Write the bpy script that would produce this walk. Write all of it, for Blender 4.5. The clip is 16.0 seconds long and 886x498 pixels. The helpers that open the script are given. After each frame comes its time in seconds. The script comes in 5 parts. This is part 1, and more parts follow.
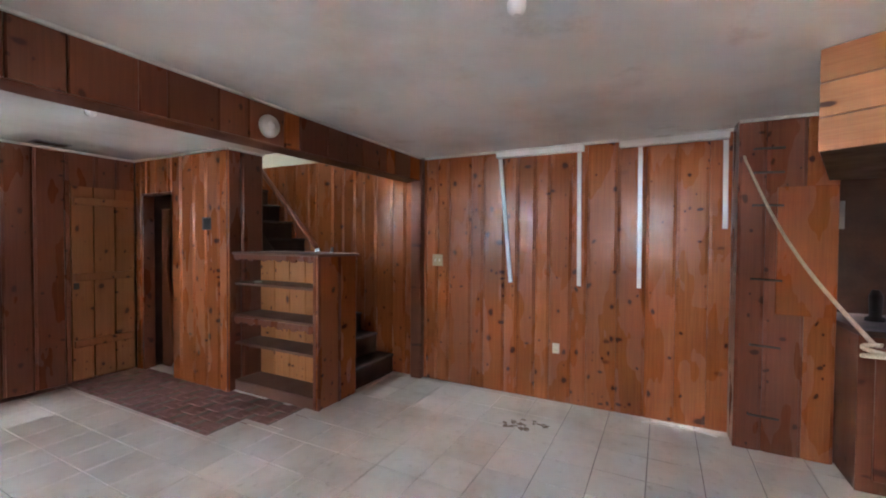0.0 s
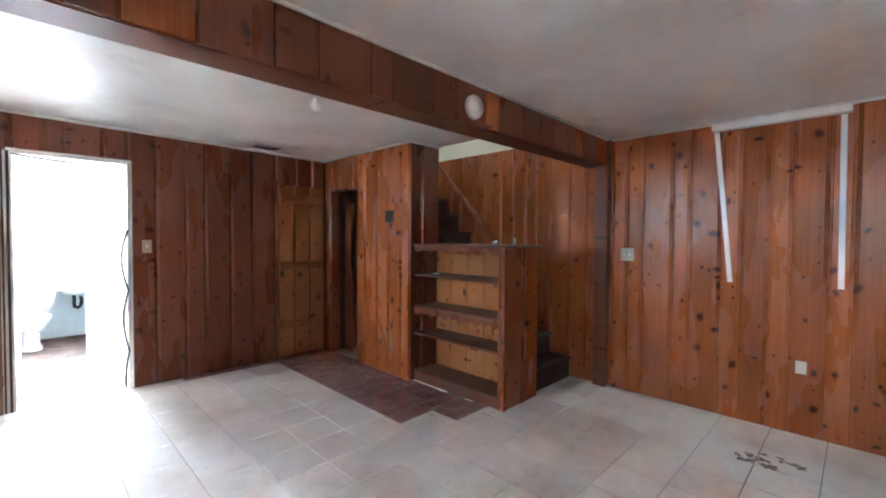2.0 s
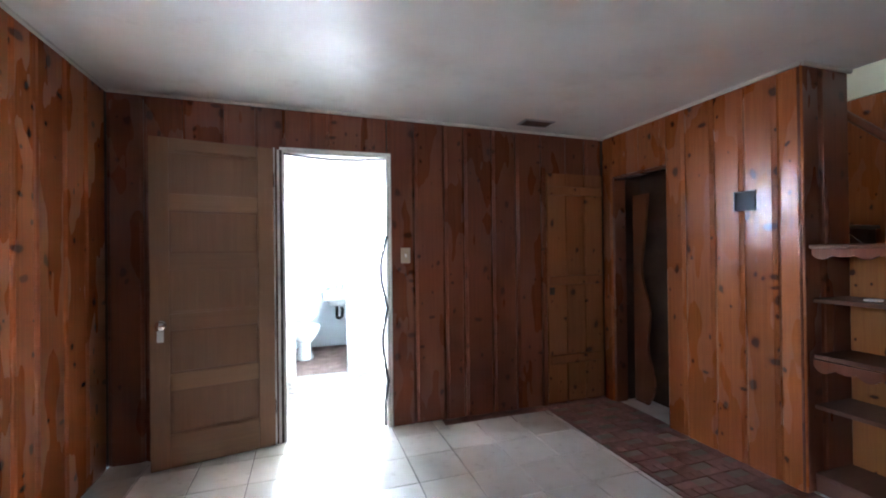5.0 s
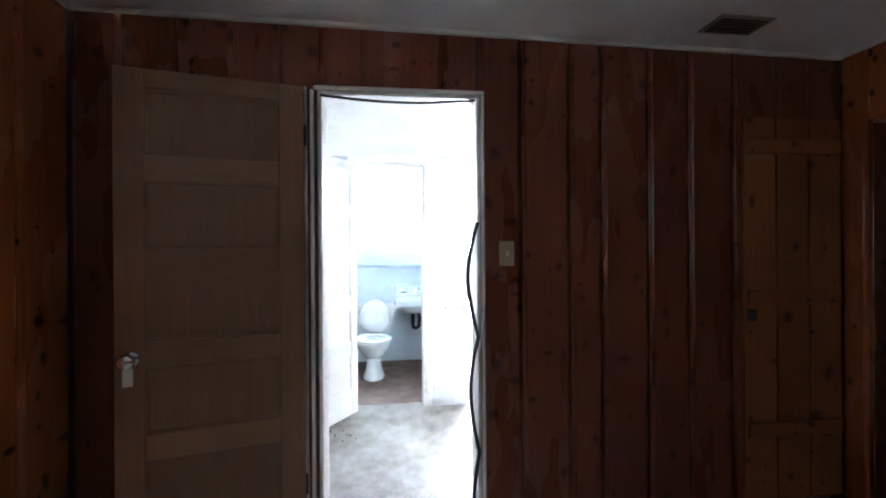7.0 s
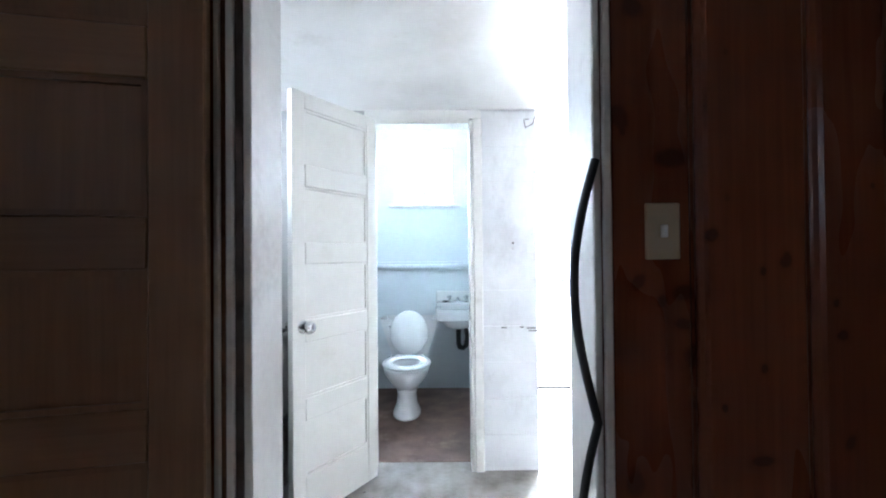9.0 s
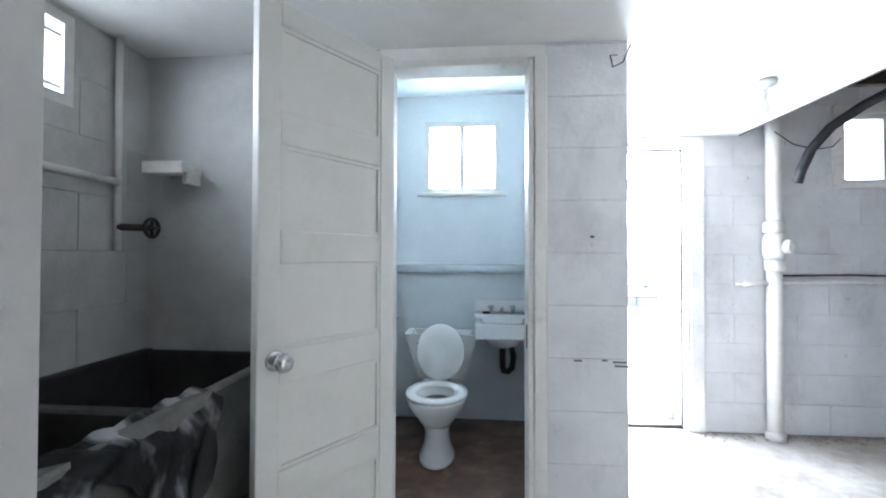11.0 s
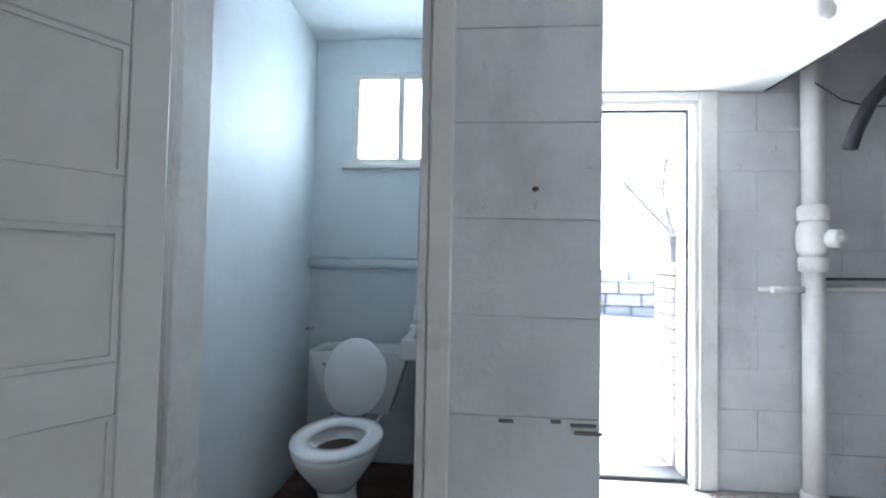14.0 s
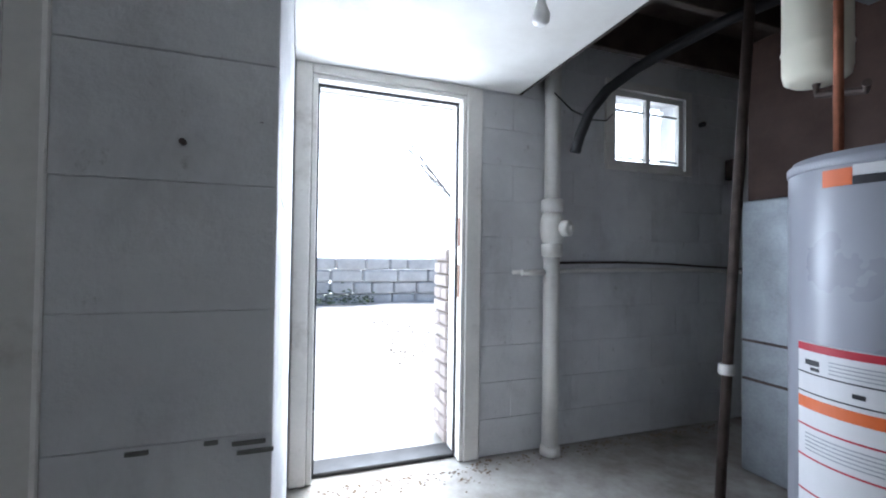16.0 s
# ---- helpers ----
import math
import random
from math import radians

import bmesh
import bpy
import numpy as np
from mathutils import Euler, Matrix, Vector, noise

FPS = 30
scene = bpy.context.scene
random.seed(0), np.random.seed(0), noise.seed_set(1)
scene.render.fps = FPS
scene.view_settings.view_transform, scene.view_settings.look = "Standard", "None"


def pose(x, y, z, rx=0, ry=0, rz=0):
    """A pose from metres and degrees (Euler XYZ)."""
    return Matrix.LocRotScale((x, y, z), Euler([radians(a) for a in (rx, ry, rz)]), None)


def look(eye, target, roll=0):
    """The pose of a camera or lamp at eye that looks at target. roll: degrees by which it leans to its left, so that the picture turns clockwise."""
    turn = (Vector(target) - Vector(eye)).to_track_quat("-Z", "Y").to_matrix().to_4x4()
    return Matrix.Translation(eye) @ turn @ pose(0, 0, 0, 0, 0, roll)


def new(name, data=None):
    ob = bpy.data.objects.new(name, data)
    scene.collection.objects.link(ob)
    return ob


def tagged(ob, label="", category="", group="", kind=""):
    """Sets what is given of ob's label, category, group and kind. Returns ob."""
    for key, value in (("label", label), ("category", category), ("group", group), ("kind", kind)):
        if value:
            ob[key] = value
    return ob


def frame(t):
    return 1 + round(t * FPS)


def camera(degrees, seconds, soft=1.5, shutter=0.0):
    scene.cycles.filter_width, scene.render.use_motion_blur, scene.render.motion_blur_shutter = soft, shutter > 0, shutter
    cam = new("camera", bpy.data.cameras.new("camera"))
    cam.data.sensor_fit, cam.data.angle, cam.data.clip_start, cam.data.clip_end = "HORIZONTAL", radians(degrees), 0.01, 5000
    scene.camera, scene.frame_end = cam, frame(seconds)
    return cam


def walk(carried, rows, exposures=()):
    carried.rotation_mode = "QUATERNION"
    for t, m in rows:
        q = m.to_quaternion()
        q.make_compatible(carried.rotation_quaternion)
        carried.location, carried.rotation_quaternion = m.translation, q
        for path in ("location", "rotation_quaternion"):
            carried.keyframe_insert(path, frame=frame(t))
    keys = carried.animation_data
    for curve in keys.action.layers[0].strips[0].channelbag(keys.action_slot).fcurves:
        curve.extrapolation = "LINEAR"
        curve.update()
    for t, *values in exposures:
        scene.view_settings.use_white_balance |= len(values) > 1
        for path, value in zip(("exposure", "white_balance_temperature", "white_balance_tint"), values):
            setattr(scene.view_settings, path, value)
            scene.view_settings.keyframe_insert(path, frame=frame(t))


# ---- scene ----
cam = camera(93.2, 16.0, soft=2.0)
PATH = [
    (0, (-0.225, -5.122, 1.436), (1.547, -4.195, 1.39), 0.4),
    (0.5, (-0.235, -5.016, 1.422), (1.46, -3.953, 1.418), 0.5),
    (1, (-0.261, -4.879, 1.42), (1.365, -3.714, 1.43), 0.6),
    (1.5, (-0.279, -4.765, 1.394), (1.252, -3.479, 1.397), 0.3),
    (2, (-0.294, -4.566, 1.363), (1.125, -3.158, 1.309), 0.4),
    (2.5, (-0.301, -4.364, 1.357), (0.999, -2.846, 1.28), -0.1),
    (3, (-0.312, -4.154, 1.356), (0.859, -2.534, 1.3), -0.3),
    (3.5, (-0.347, -3.871, 1.355), (0.689, -2.161, 1.323), 0.4),
    (4, (-0.33, -3.611, 1.339), (0.558, -1.819, 1.334), -0.4),
    (4.5, (-0.232, -3.345, 1.328), (0.495, -1.482, 1.326), -1.1),
    (5, (-0.201, -3.07, 1.293), (0.421, -1.169, 1.304), -0.7),
    (5.2, (-0.188, -2.946, 1.298), (0.382, -1.029, 1.303), -0.3),
    (7.3, (0.015, -1.763, 1.285), (0.212, 0.227, 1.290), -0.6),
    (7.5, (0.039, -1.657, 1.275), (0.212, 0.336, 1.290), -0.7),
    (8, (0.068, -1.360, 1.264), (0.187, 0.636, 1.302), -0.7),
    (8.5, (0.062, -1.096, 1.247), (0.140, 0.902, 1.293), -0.3),
    (9, (0.055, -0.862, 1.223), (0.059, 1.138, 1.245), -0.5),
    (9.2, (0.054, -0.775, 1.213), (0.025, 1.225, 1.219), -0.5),
    (11.3, (0.006, -0.08, 1.204), (-0.164, 1.912, 1.248), 0.0),
    (11.4, (0.005, -0.055, 1.189), (-0.165, 1.936, 1.262), -0.2),
    (11.5, (0.016, -0.015, 1.2), (-0.169, 1.975, 1.26), -0.2),
    (12, (0.056, 0.181, 1.197), (-0.183, 2.166, 1.243), -0.9),
    (12.5, (0.11, 0.338, 1.179), (-0.177, 2.317, 1.2), -0.8),
    (13, (0.171, 0.482, 1.15), (-0.129, 2.46, 1.146), 0.2),
    (13.5, (0.25, 0.574, 1.13), (-0.011, 2.556, 1.148), 1.0),
    (14, (0.329, 0.626, 1.126), (0.181, 2.62, 1.187), 1.1),
    (14.5, (0.407, 0.686, 1.115), (0.415, 2.685, 1.175), 0.3),
    (15, (0.503, 0.748, 1.112), (0.692, 2.739, 1.124), -0.8),
    (15.5, (0.571, 0.757, 1.107), (0.976, 2.715, 1.115), -0.3),
    (16, (0.627, 0.751, 1.108), (1.275, 2.643, 1.14), 0.8),
]
walk(cam, [(t, look(eye, target, roll)) for t, eye, target, roll in PATH],
     exposures=[(0.0, 6.0, 5700, 10), (1.0, 6.05, 5700, 10), (3.0, 5.95, 5550, 10), (5.0, 5.4, 5500, 10), (7.4, 3.95, 5500, 10), (9.2, 3.4, 5550, 10),
                (11.3, 2.35, 5700, 10), (12.5, 2.0, 5650, 10), (14.5, 1.3, 5600, 10), (16.0, 0.4, 5600, 10)])

# ---- world and light ----
world = bpy.data.worlds.new("sky")
scene.world = world
world.use_nodes = True
wn = world.node_tree
sky = wn.nodes.new("ShaderNodeTexSky")
sky.sky_type, sky.sun_disc = "NISHITA", False
sky.dust_density, sky.air_density = 2.0, 1.0
sky.sun_elevation, sky.sun_rotation = radians(71), radians(26.6)
wn.links.new(sky.outputs[0], wn.nodes["Background"].inputs[0])
wn.nodes["Background"].inputs[1].default_value = 0.15


def lamp(name, kind, power, m, size=1.0, size_y=None, color=(1, 1, 1)):
    d = bpy.data.lights.new(name, kind)
    d.energy, d.color = power, color
    if kind == "AREA":
        d.shape, d.size, d.size_y = "RECTANGLE", size, size_y or size
    if kind == "SUN":
        d.angle = radians(size)
    ob = new(name, d)
    ob.matrix_world = m
    return ob


lamp("sun", "SUN", 4.5, look((0, 0, 10), (-1.5, -3.0, 0)), 14, color=(1, 0.97, 0.92))
# daylight standing in the openings, except the upstairs lamp
lamp("door_daylight", "AREA", 24, look((1.08, 3.05, 1.05), (1.08, 0, 0.9)), 0.76, 1.9, (0.93, 0.96, 1))
lamp("bath_window_daylight", "AREA", 3.7, look((-0.1, 3.12, 1.94), (-0.1, 0, 1.2)), 0.5, 0.45, (0.85, 0.95, 1))
lamp("utility_window_daylight", "AREA", 0.8, look((2.75, 3.05, 1.92), (2.75, 0, 1.2)), 0.5, 0.42, (0.93, 0.96, 1))
lamp("laundry_window_daylight", "AREA", 2.4, look((-1.53, 0.86, 1.9), (0, 0.86, 1.3)), 0.6, 0.32, (0.93, 0.96, 1))
lamp("west_window_daylight", "AREA", 0.15, look((-1.5, -4.775, 1.75), (2, -4.2, 1.75)), 0.7, 0.56, (1, 0.97, 0.93))
lamp("north_west_window_daylight", "AREA", 0.23, look((-1.5, -2.1, 1.75), (2, -2.1, 1.45)), 0.66, 0.56, (1, 0.97, 0.93))
# Unseen source added inside the closed stairwell, as light from upstairs.
lamp("upstairs_daylight", "AREA", 0.75, look((3.2, 0.9, 4.3), (3.2, -1.6, 2.2)), 0.8, 0.8, (0.92, 0.96, 1))


# ---- materials ----
class N:
    """A small material builder."""

    def __init__(self, name, rough=0.5, metal=0.0, spec=0.5):
        self.m = bpy.data.materials.new(name)
        self.m.use_nodes = True
        self.t = self.m.node_tree
        self.b = self.t.nodes["Principled BSDF"]
        self.b.inputs["Roughness"].default_value = rough
        self.b.inputs["Metallic"].default_value = metal
        self.b.inputs["Specular IOR Level"].default_value = spec
        self.co = self.t.nodes.new("ShaderNodeTexCoord").outputs["Object"]

    def n(self, kind, **kw):
        x = self.t.nodes.new("ShaderNode" + kind)
        for k, v in kw.items():
            x.inputs[k].default_value = v
        return x

    def l(self, a, b):
        self.t.links.new(a, b)

    def world_co(self):
        self.co = self.n("NewGeometry").outputs["Position"]
        return self

    def scaled(self, sx, sy, sz, vary=False):
        mp = self.n("Mapping")
        mp.inputs["Scale"].default_value = (sx, sy, sz)
        self.l(self.co, mp.inputs["Vector"])
        if vary:
            r = self.n("ObjectInfo").outputs["Random"]
            mul = self.n("Math")
            mul.operation = "MULTIPLY"
            mul.inputs[1].default_value = 57.0
            self.l(r, mul.inputs[0])
            cmb = self.n("CombineXYZ")
            self.l(mul.outputs[0], cmb.inputs[0])
            self.l(mul.outputs[0], cmb.inputs[2])
            self.l(cmb.outputs[0], mp.inputs["Location"])
        return mp.outputs[0]

    def noise(self, vec, scale, detail=4.0, rough=0.55):
        x = self.n("TexNoise", Scale=scale, Detail=detail, Roughness=rough)
        self.l(vec, x.inputs["Vector"])
        return x.outputs["Fac"]

    def ramp(self, fac, *stops):
        x = self.n("ValToRGB")
        e = x.color_ramp.elements
        while len(e) < len(stops):
            e.new(0.5)
        for el, (p, c) in zip(e, stops):
            el.position = p
            el.color = (*c, 1) if isinstance(c, tuple) else (c, c, c, 1)
        self.l(fac, x.inputs[0])
        return x.outputs[0]

    def mix(self, fac, a, b, mode="MIX"):
        x = self.n("MixRGB")
        x.blend_type = mode
        for i, v in enumerate((fac, a, b)):
            if isinstance(v, (int, float)):
                x.inputs[i].default_value = v if i == 0 else (v, v, v, 1)
            elif isinstance(v, tuple):
                x.inputs[i].default_value = (*v, 1)
            else:
                self.l(v, x.inputs[i])
        return x.outputs[0]

    def color(self, c):
        if isinstance(c, tuple):
            self.b.inputs["Base Color"].default_value = (*c, 1)
        else:
            self.l(c, self.b.inputs["Base Color"])
        return self

    def rough(self, c):
        self.l(c, self.b.inputs["Roughness"])
        return self

    def bump(self, h, strength=0.3, dist=0.01):
        x = self.n("Bump", Strength=strength, Distance=dist)
        self.l(h, x.inputs["Height"])
        self.l(x.outputs[0], self.b.inputs["Normal"])
        return self


def pine(name, light, mid, dark, rough=0.33, knots=True, horizontal=False):
    """Knotty pine boards: quiet grain, dark knots of many sizes, board-to-board variation."""
    k = N(name, rough, 0.0, 0.38)
    spots = []
    if knots:
        wob = k.n("TexNoise", Scale=9.0, Detail=3.0)
        k.l(k.scaled(1, 1, 1, vary=True), wob.inputs["Vector"])
        for sx, sz, share, reach in ((6.0, 4.2, 0.58, 0.19), (3.6, 6.5, 0.82, 0.20), (13.0, 10.0, 0.86, 0.20)):
            if horizontal:
                sx, sz = sz * 0.6, sx * 1.2
            kv = k.mix(0.06 * min(sx, 6), k.scaled(sx, 0.01, sz, vary=True), wob.outputs["Color"], "ADD")
            sep, flat = k.n("SeparateXYZ"), k.n("CombineXYZ")
            k.l(kv, sep.inputs[0])
            k.l(sep.outputs[0], flat.inputs[0])
            k.l(sep.outputs[2], flat.inputs[1])
            v = k.n("TexVoronoi", Scale=1.0)
            v.voronoi_dimensions = "2D"
            v.inputs["Randomness"].default_value = 1.0
            k.l(flat.outputs[0], v.inputs["Vector"])
            pick = k.n("SeparateColor")
            k.l(v.outputs["Color"], pick.inputs[0])
            on = k.ramp(pick.outputs[0], (share, 0.0), (share + 0.02, 1.0))
            size = k.n("Math")
            size.operation = "MULTIPLY_ADD"
            size.inputs[1].default_value, size.inputs[2].default_value = 1.3, 1.0
            k.l(pick.outputs[1], size.inputs[0])
            d = k.n("Math")
            d.operation = "MULTIPLY"
            k.l(v.outputs["Distance"], d.inputs[0])
            k.l(size.outputs[0], d.inputs[1])
            spots.append((k.mix(1.0, k.ramp(d.outputs[0], (reach * 0.50, 0.95), (reach * 0.85, 0.0)), on, "MULTIPLY"),
                          k.mix(1.0, k.ramp(d.outputs[0], (reach * 0.6, 0.6), (reach * 1.4, 0.0)), on, "MULTIPLY")))
    g = k.scaled(*((1.0, 42, 42) if horizontal else (42, 42, 1.0)), vary=True)
    grain = k.noise(g, 1.5, 4, 0.5)
    fine = k.noise(k.scaled(*((3, 90, 90) if horizontal else (90, 90, 3)), vary=True), 1.5, 4)
    broad = k.noise(k.scaled(*((0.9, 3, 3) if horizontal else (3, 3, 0.9)), vary=True), 1.2, 3)
    half = tuple(0.35 * a + 0.65 * b for a, b in zip(dark, mid))
    c = k.ramp(grain, (0.2, half), (0.5, mid), (0.8, tuple(0.5 * a + 0.5 * b for a, b in zip(light, mid))))
    c = k.mix(k.ramp(broad, (0.1, 0.0), (0.9, 0.25)), c, light)
    c = k.mix(0.16, c, k.ramp(fine, (0.35, dark), (0.6, light)))
    r = k.n("ObjectInfo").outputs["Random"]
    c = k.mix(0.6, c, k.ramp(r, (0.0, (0.74, 0.66, 0.62)), (0.5, (1, 0.96, 0.92)), (1.0, (1.2, 1.15, 1.05))), "MULTIPLY")
    for core, halo in spots:
        c = k.mix(halo, c, (0.72, 0.55, 0.48), "MULTIPLY")
        c = k.mix(core, c, (0.06, 0.018, 0.009))
    k.color(c)
    k.rough(k.ramp(broad, (0.3, max(0.05, rough - 0.05)), (0.7, rough + 0.1)))
    return k.bump(grain, 0.10, 0.004).m


def plain(name, col, rough=0.5, metal=0.0, amount=0.25, scale=6.0, bump=0.05, dirt=None):
    """A surface of one colour with mottling, fine bump and optional dirt."""
    k = N(name, rough, metal)
    n1 = k.noise(k.co, scale, 5)
    n2 = k.noise(k.co, scale * 9, 3)
    lo = tuple(v * (1 - amount) for v in col)
    c = k.ramp(n1, (0.3, lo), (0.65, col))
    c = k.mix(0.25, c, k.ramp(n2, (0.35, lo), (0.6, col)))
    if dirt:
        c = k.mix(k.ramp(k.noise(k.co, scale * 0.6, 8, 0.7), (0.56, 0.0), (0.72, 0.75)), c, dirt)
    k.color(c)
    k.rough(k.ramp(n1, (0.3, min(1, rough + 0.12)), (0.7, max(0.02, rough - 0.06))))
    return k.bump(n2, bump, 0.004).m


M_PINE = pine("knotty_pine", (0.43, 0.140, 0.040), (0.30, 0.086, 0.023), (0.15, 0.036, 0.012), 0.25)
# About half the tone of M_PINE; covers the north and stub walls.
M_PINE_DARKRED = pine("knotty_pine_dark_reddish", (0.23, 0.078, 0.036), (0.165, 0.050, 0.024), (0.09, 0.025, 0.013), 0.27)
M_PINE_LIGHT = pine("knotty_pine_light", (0.52, 0.25, 0.075), (0.43, 0.17, 0.05), (0.25, 0.08, 0.025))
M_BEAM = pine("stained_beam_pine", (0.19, 0.066, 0.028), (0.14, 0.044, 0.020), (0.08, 0.025, 0.012), 0.38)
M_SHELF = pine("dusty_shelf_wood", (0.20, 0.10, 0.065), (0.16, 0.08, 0.05), (0.10, 0.05, 0.032), 0.6, False, True)
M_DOORWOOD = pine("worn_fir_door", (0.24, 0.135, 0.072), (0.195, 0.105, 0.054), (0.13, 0.068, 0.035), 0.45, False)
M_DOORRAIL = pine("worn_fir_rail", (0.28, 0.165, 0.088), (0.23, 0.13, 0.068), (0.16, 0.085, 0.044), 0.45, False, True)
M_PLANKDOOR = pine("plank_door_pine", (0.33, 0.135, 0.045), (0.25, 0.092, 0.030), (0.14, 0.048, 0.018), 0.4)
M_SOFFIT = pine("soffit_pine", (0.50, 0.24, 0.09), (0.42, 0.17, 0.06), (0.28, 0.10, 0.035), 0.4, True, True)
M_DARKWOOD = plain("dark_brown_wood", (0.06, 0.028, 0.016), 0.5, amount=0.5)
M_STAIR = plain("worn_stair_wood", (0.06, 0.034, 0.024), 0.6, amount=0.5, scale=9)
M_WHITEDOOR = plain("old_white_door_paint", (0.72, 0.71, 0.66), 0.42, amount=0.08, scale=3, dirt=(0.6, 0.57, 0.5))
M_TRIM = plain("white_trim_paint", (0.72, 0.70, 0.66), 0.5, amount=0.15, dirt=(0.4, 0.37, 0.33))
M_CREAM = plain("cream_plaster", (0.80, 0.77, 0.63), 0.7, amount=0.06, scale=2)
M_WHITE = plain("white_plastic", (0.8, 0.79, 0.76), 0.35, amount=0.05)
M_IVORY = plain("ivory_plastic", (0.46, 0.38, 0.26), 0.4, amount=0.1)
M_CHINA = plain("white_porcelain", (0.8, 0.8, 0.79), 0.12, amount=0.04, bump=0.0)
M_CHROME = plain("chrome", (0.7, 0.7, 0.7), 0.18, 1.0, amount=0.2, bump=0.0)
M_BLACK = plain("black_rubber", (0.02, 0.02, 0.022), 0.55, amount=0.3)
M_IRON = plain("rusty_iron_pipe", (0.09, 0.065, 0.055), 0.6, 0.3, amount=0.5, scale=14)
M_RUST = plain("rusted_steel", (0.16, 0.07, 0.035), 0.75, 0.2, amount=0.6, scale=20)
M_COPPER = plain("copper_pipe", (0.30, 0.11, 0.06), 0.5, 0.6, amount=0.4, scale=12)
M_GALV = plain("galvanised_sheet", (0.36, 0.39, 0.42), 0.42, 0.7, amount=0.3, scale=7)
M_HEATER = plain("grey_enamel", (0.30, 0.31, 0.35), 0.28, 0.0, amount=0.06, scale=2)
M_BROWNPLY = plain("brown_board", (0.07, 0.036, 0.026), 0.7, amount=0.35)
M_JOIST = plain("dark_joist_wood", (0.05, 0.034, 0.025), 0.8, amount=0.5, scale=8)
M_CONCRETE = N("concrete_floor", 0.7).world_co()
_k = M_CONCRETE
_c = _k.ramp(_k.noise(_k.co, 1.7, 7, 0.65), (0.34, (0.11, 0.088, 0.066)), (0.5, (0.27, 0.245, 0.21)), (0.68, (0.44, 0.42, 0.39)))
_c = _k.mix(0.15, _c, _k.ramp(_k.noise(_k.co, 14, 6), (0.35, 0.15), (0.6, 0.45)))
M_CONCRETE = _k.color(_c).bump(_k.noise(_k.co, 30, 5), 0.25, 0.006).m
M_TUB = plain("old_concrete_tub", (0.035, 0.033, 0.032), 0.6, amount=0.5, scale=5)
M_TUBRIM = plain("grey_tub_rim", (0.17, 0.165, 0.15), 0.5, amount=0.5, scale=8)
# Sharp noise ramp: near black, with pale patches for the white folds.
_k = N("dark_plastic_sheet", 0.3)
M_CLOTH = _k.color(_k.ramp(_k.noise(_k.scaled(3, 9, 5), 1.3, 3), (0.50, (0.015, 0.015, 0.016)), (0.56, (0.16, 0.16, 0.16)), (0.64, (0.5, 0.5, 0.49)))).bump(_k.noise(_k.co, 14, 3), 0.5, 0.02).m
M_ROPE = plain("cotton_rope", (0.62, 0.52, 0.38), 0.9, amount=0.3, scale=60)
M_GROUT = plain("grout", (0.27, 0.23, 0.18), 0.85, amount=0.3)
M_SOIL = plain("dry_leaf_litter", (0.27, 0.20, 0.14), 0.9, amount=0.5, scale=30)
M_LEAF = plain("ivy_leaf", (0.07, 0.10, 0.04), 0.6, amount=0.4, scale=20)
M_BARK = plain("bark", (0.34, 0.31, 0.29), 0.9, amount=0.4, scale=20)
M_ORANGE = plain("orange_label", (0.62, 0.13, 0.03), 0.45, amount=0.1)
M_RED = plain("red_label_print", (0.42, 0.02, 0.04), 0.45, amount=0.1)
M_INK = plain("black_label_print", (0.02, 0.02, 0.025), 0.5, amount=0.1)
M_PAPER = plain("white_label_paper", (0.62, 0.62, 0.63), 0.5, amount=0.05)
M_VOID = plain("dark_cavity", (0.012, 0.010, 0.009), 0.9, amount=0.3)


def ceiling_material():
    k = N("stained_white_ceiling", 0.75).world_co()
    a = k.noise(k.co, 0.9, 6, 0.6)
    c = k.ramp(a, (0.35, (0.62, 0.60, 0.56)), (0.5, (0.75, 0.74, 0.71)), (0.7, (0.82, 0.81, 0.79)))
    spots = k.ramp(k.noise(k.co, 2.3, 8, 0.72), (0.58, 0.0), (0.72, 0.5))
    c = k.mix(spots, c, (0.50, 0.46, 0.40))
    return k.color(c).bump(k.noise(k.co, 60, 4), 0.12, 0.004).m


def block_material(name, base, dark, dirt):
    """Painted concrete block: thick uneven paint, flaked patches along the courses, scuffs and grime."""
    k = N(name, 0.62).world_co()
    c = k.ramp(k.noise(k.co, 1.6, 7, 0.62), (0.3, dark), (0.6, base))
    r = k.n("ObjectInfo").outputs["Random"]
    c = k.mix(0.3, c, k.ramp(r, (0.0, 0.9), (1.0, 1.0)), "MULTIPLY")
    grime = k.ramp(k.noise(k.scaled(2.2, 2.2, 1.1), 1.4, 8, 0.7), (0.52, 0.0), (0.72, 0.5))
    c = k.mix(grime, c, tuple(0.55 * a + 0.45 * b for a, b in zip(dirt, dark)))
    scuff = k.ramp(k.noise(k.scaled(7, 7, 5), 2.0, 9, 0.75), (0.62, 0.0), (0.70, 0.45))
    c = k.mix(scuff, c, dirt)
    chips = k.ramp(k.noise(k.scaled(2.6, 2.6, 16.0), 2.0, 8, 0.75), (0.685, 0.0), (0.70, 1.0))
    c = k.mix(chips, c, dirt)
    k.color(c)
    lump = k.mix(0.5, k.noise(k.co, 9, 5, 0.6), k.noise(k.co, 55, 6, 0.7))
    return k.bump(lump, 0.45, 0.012).m


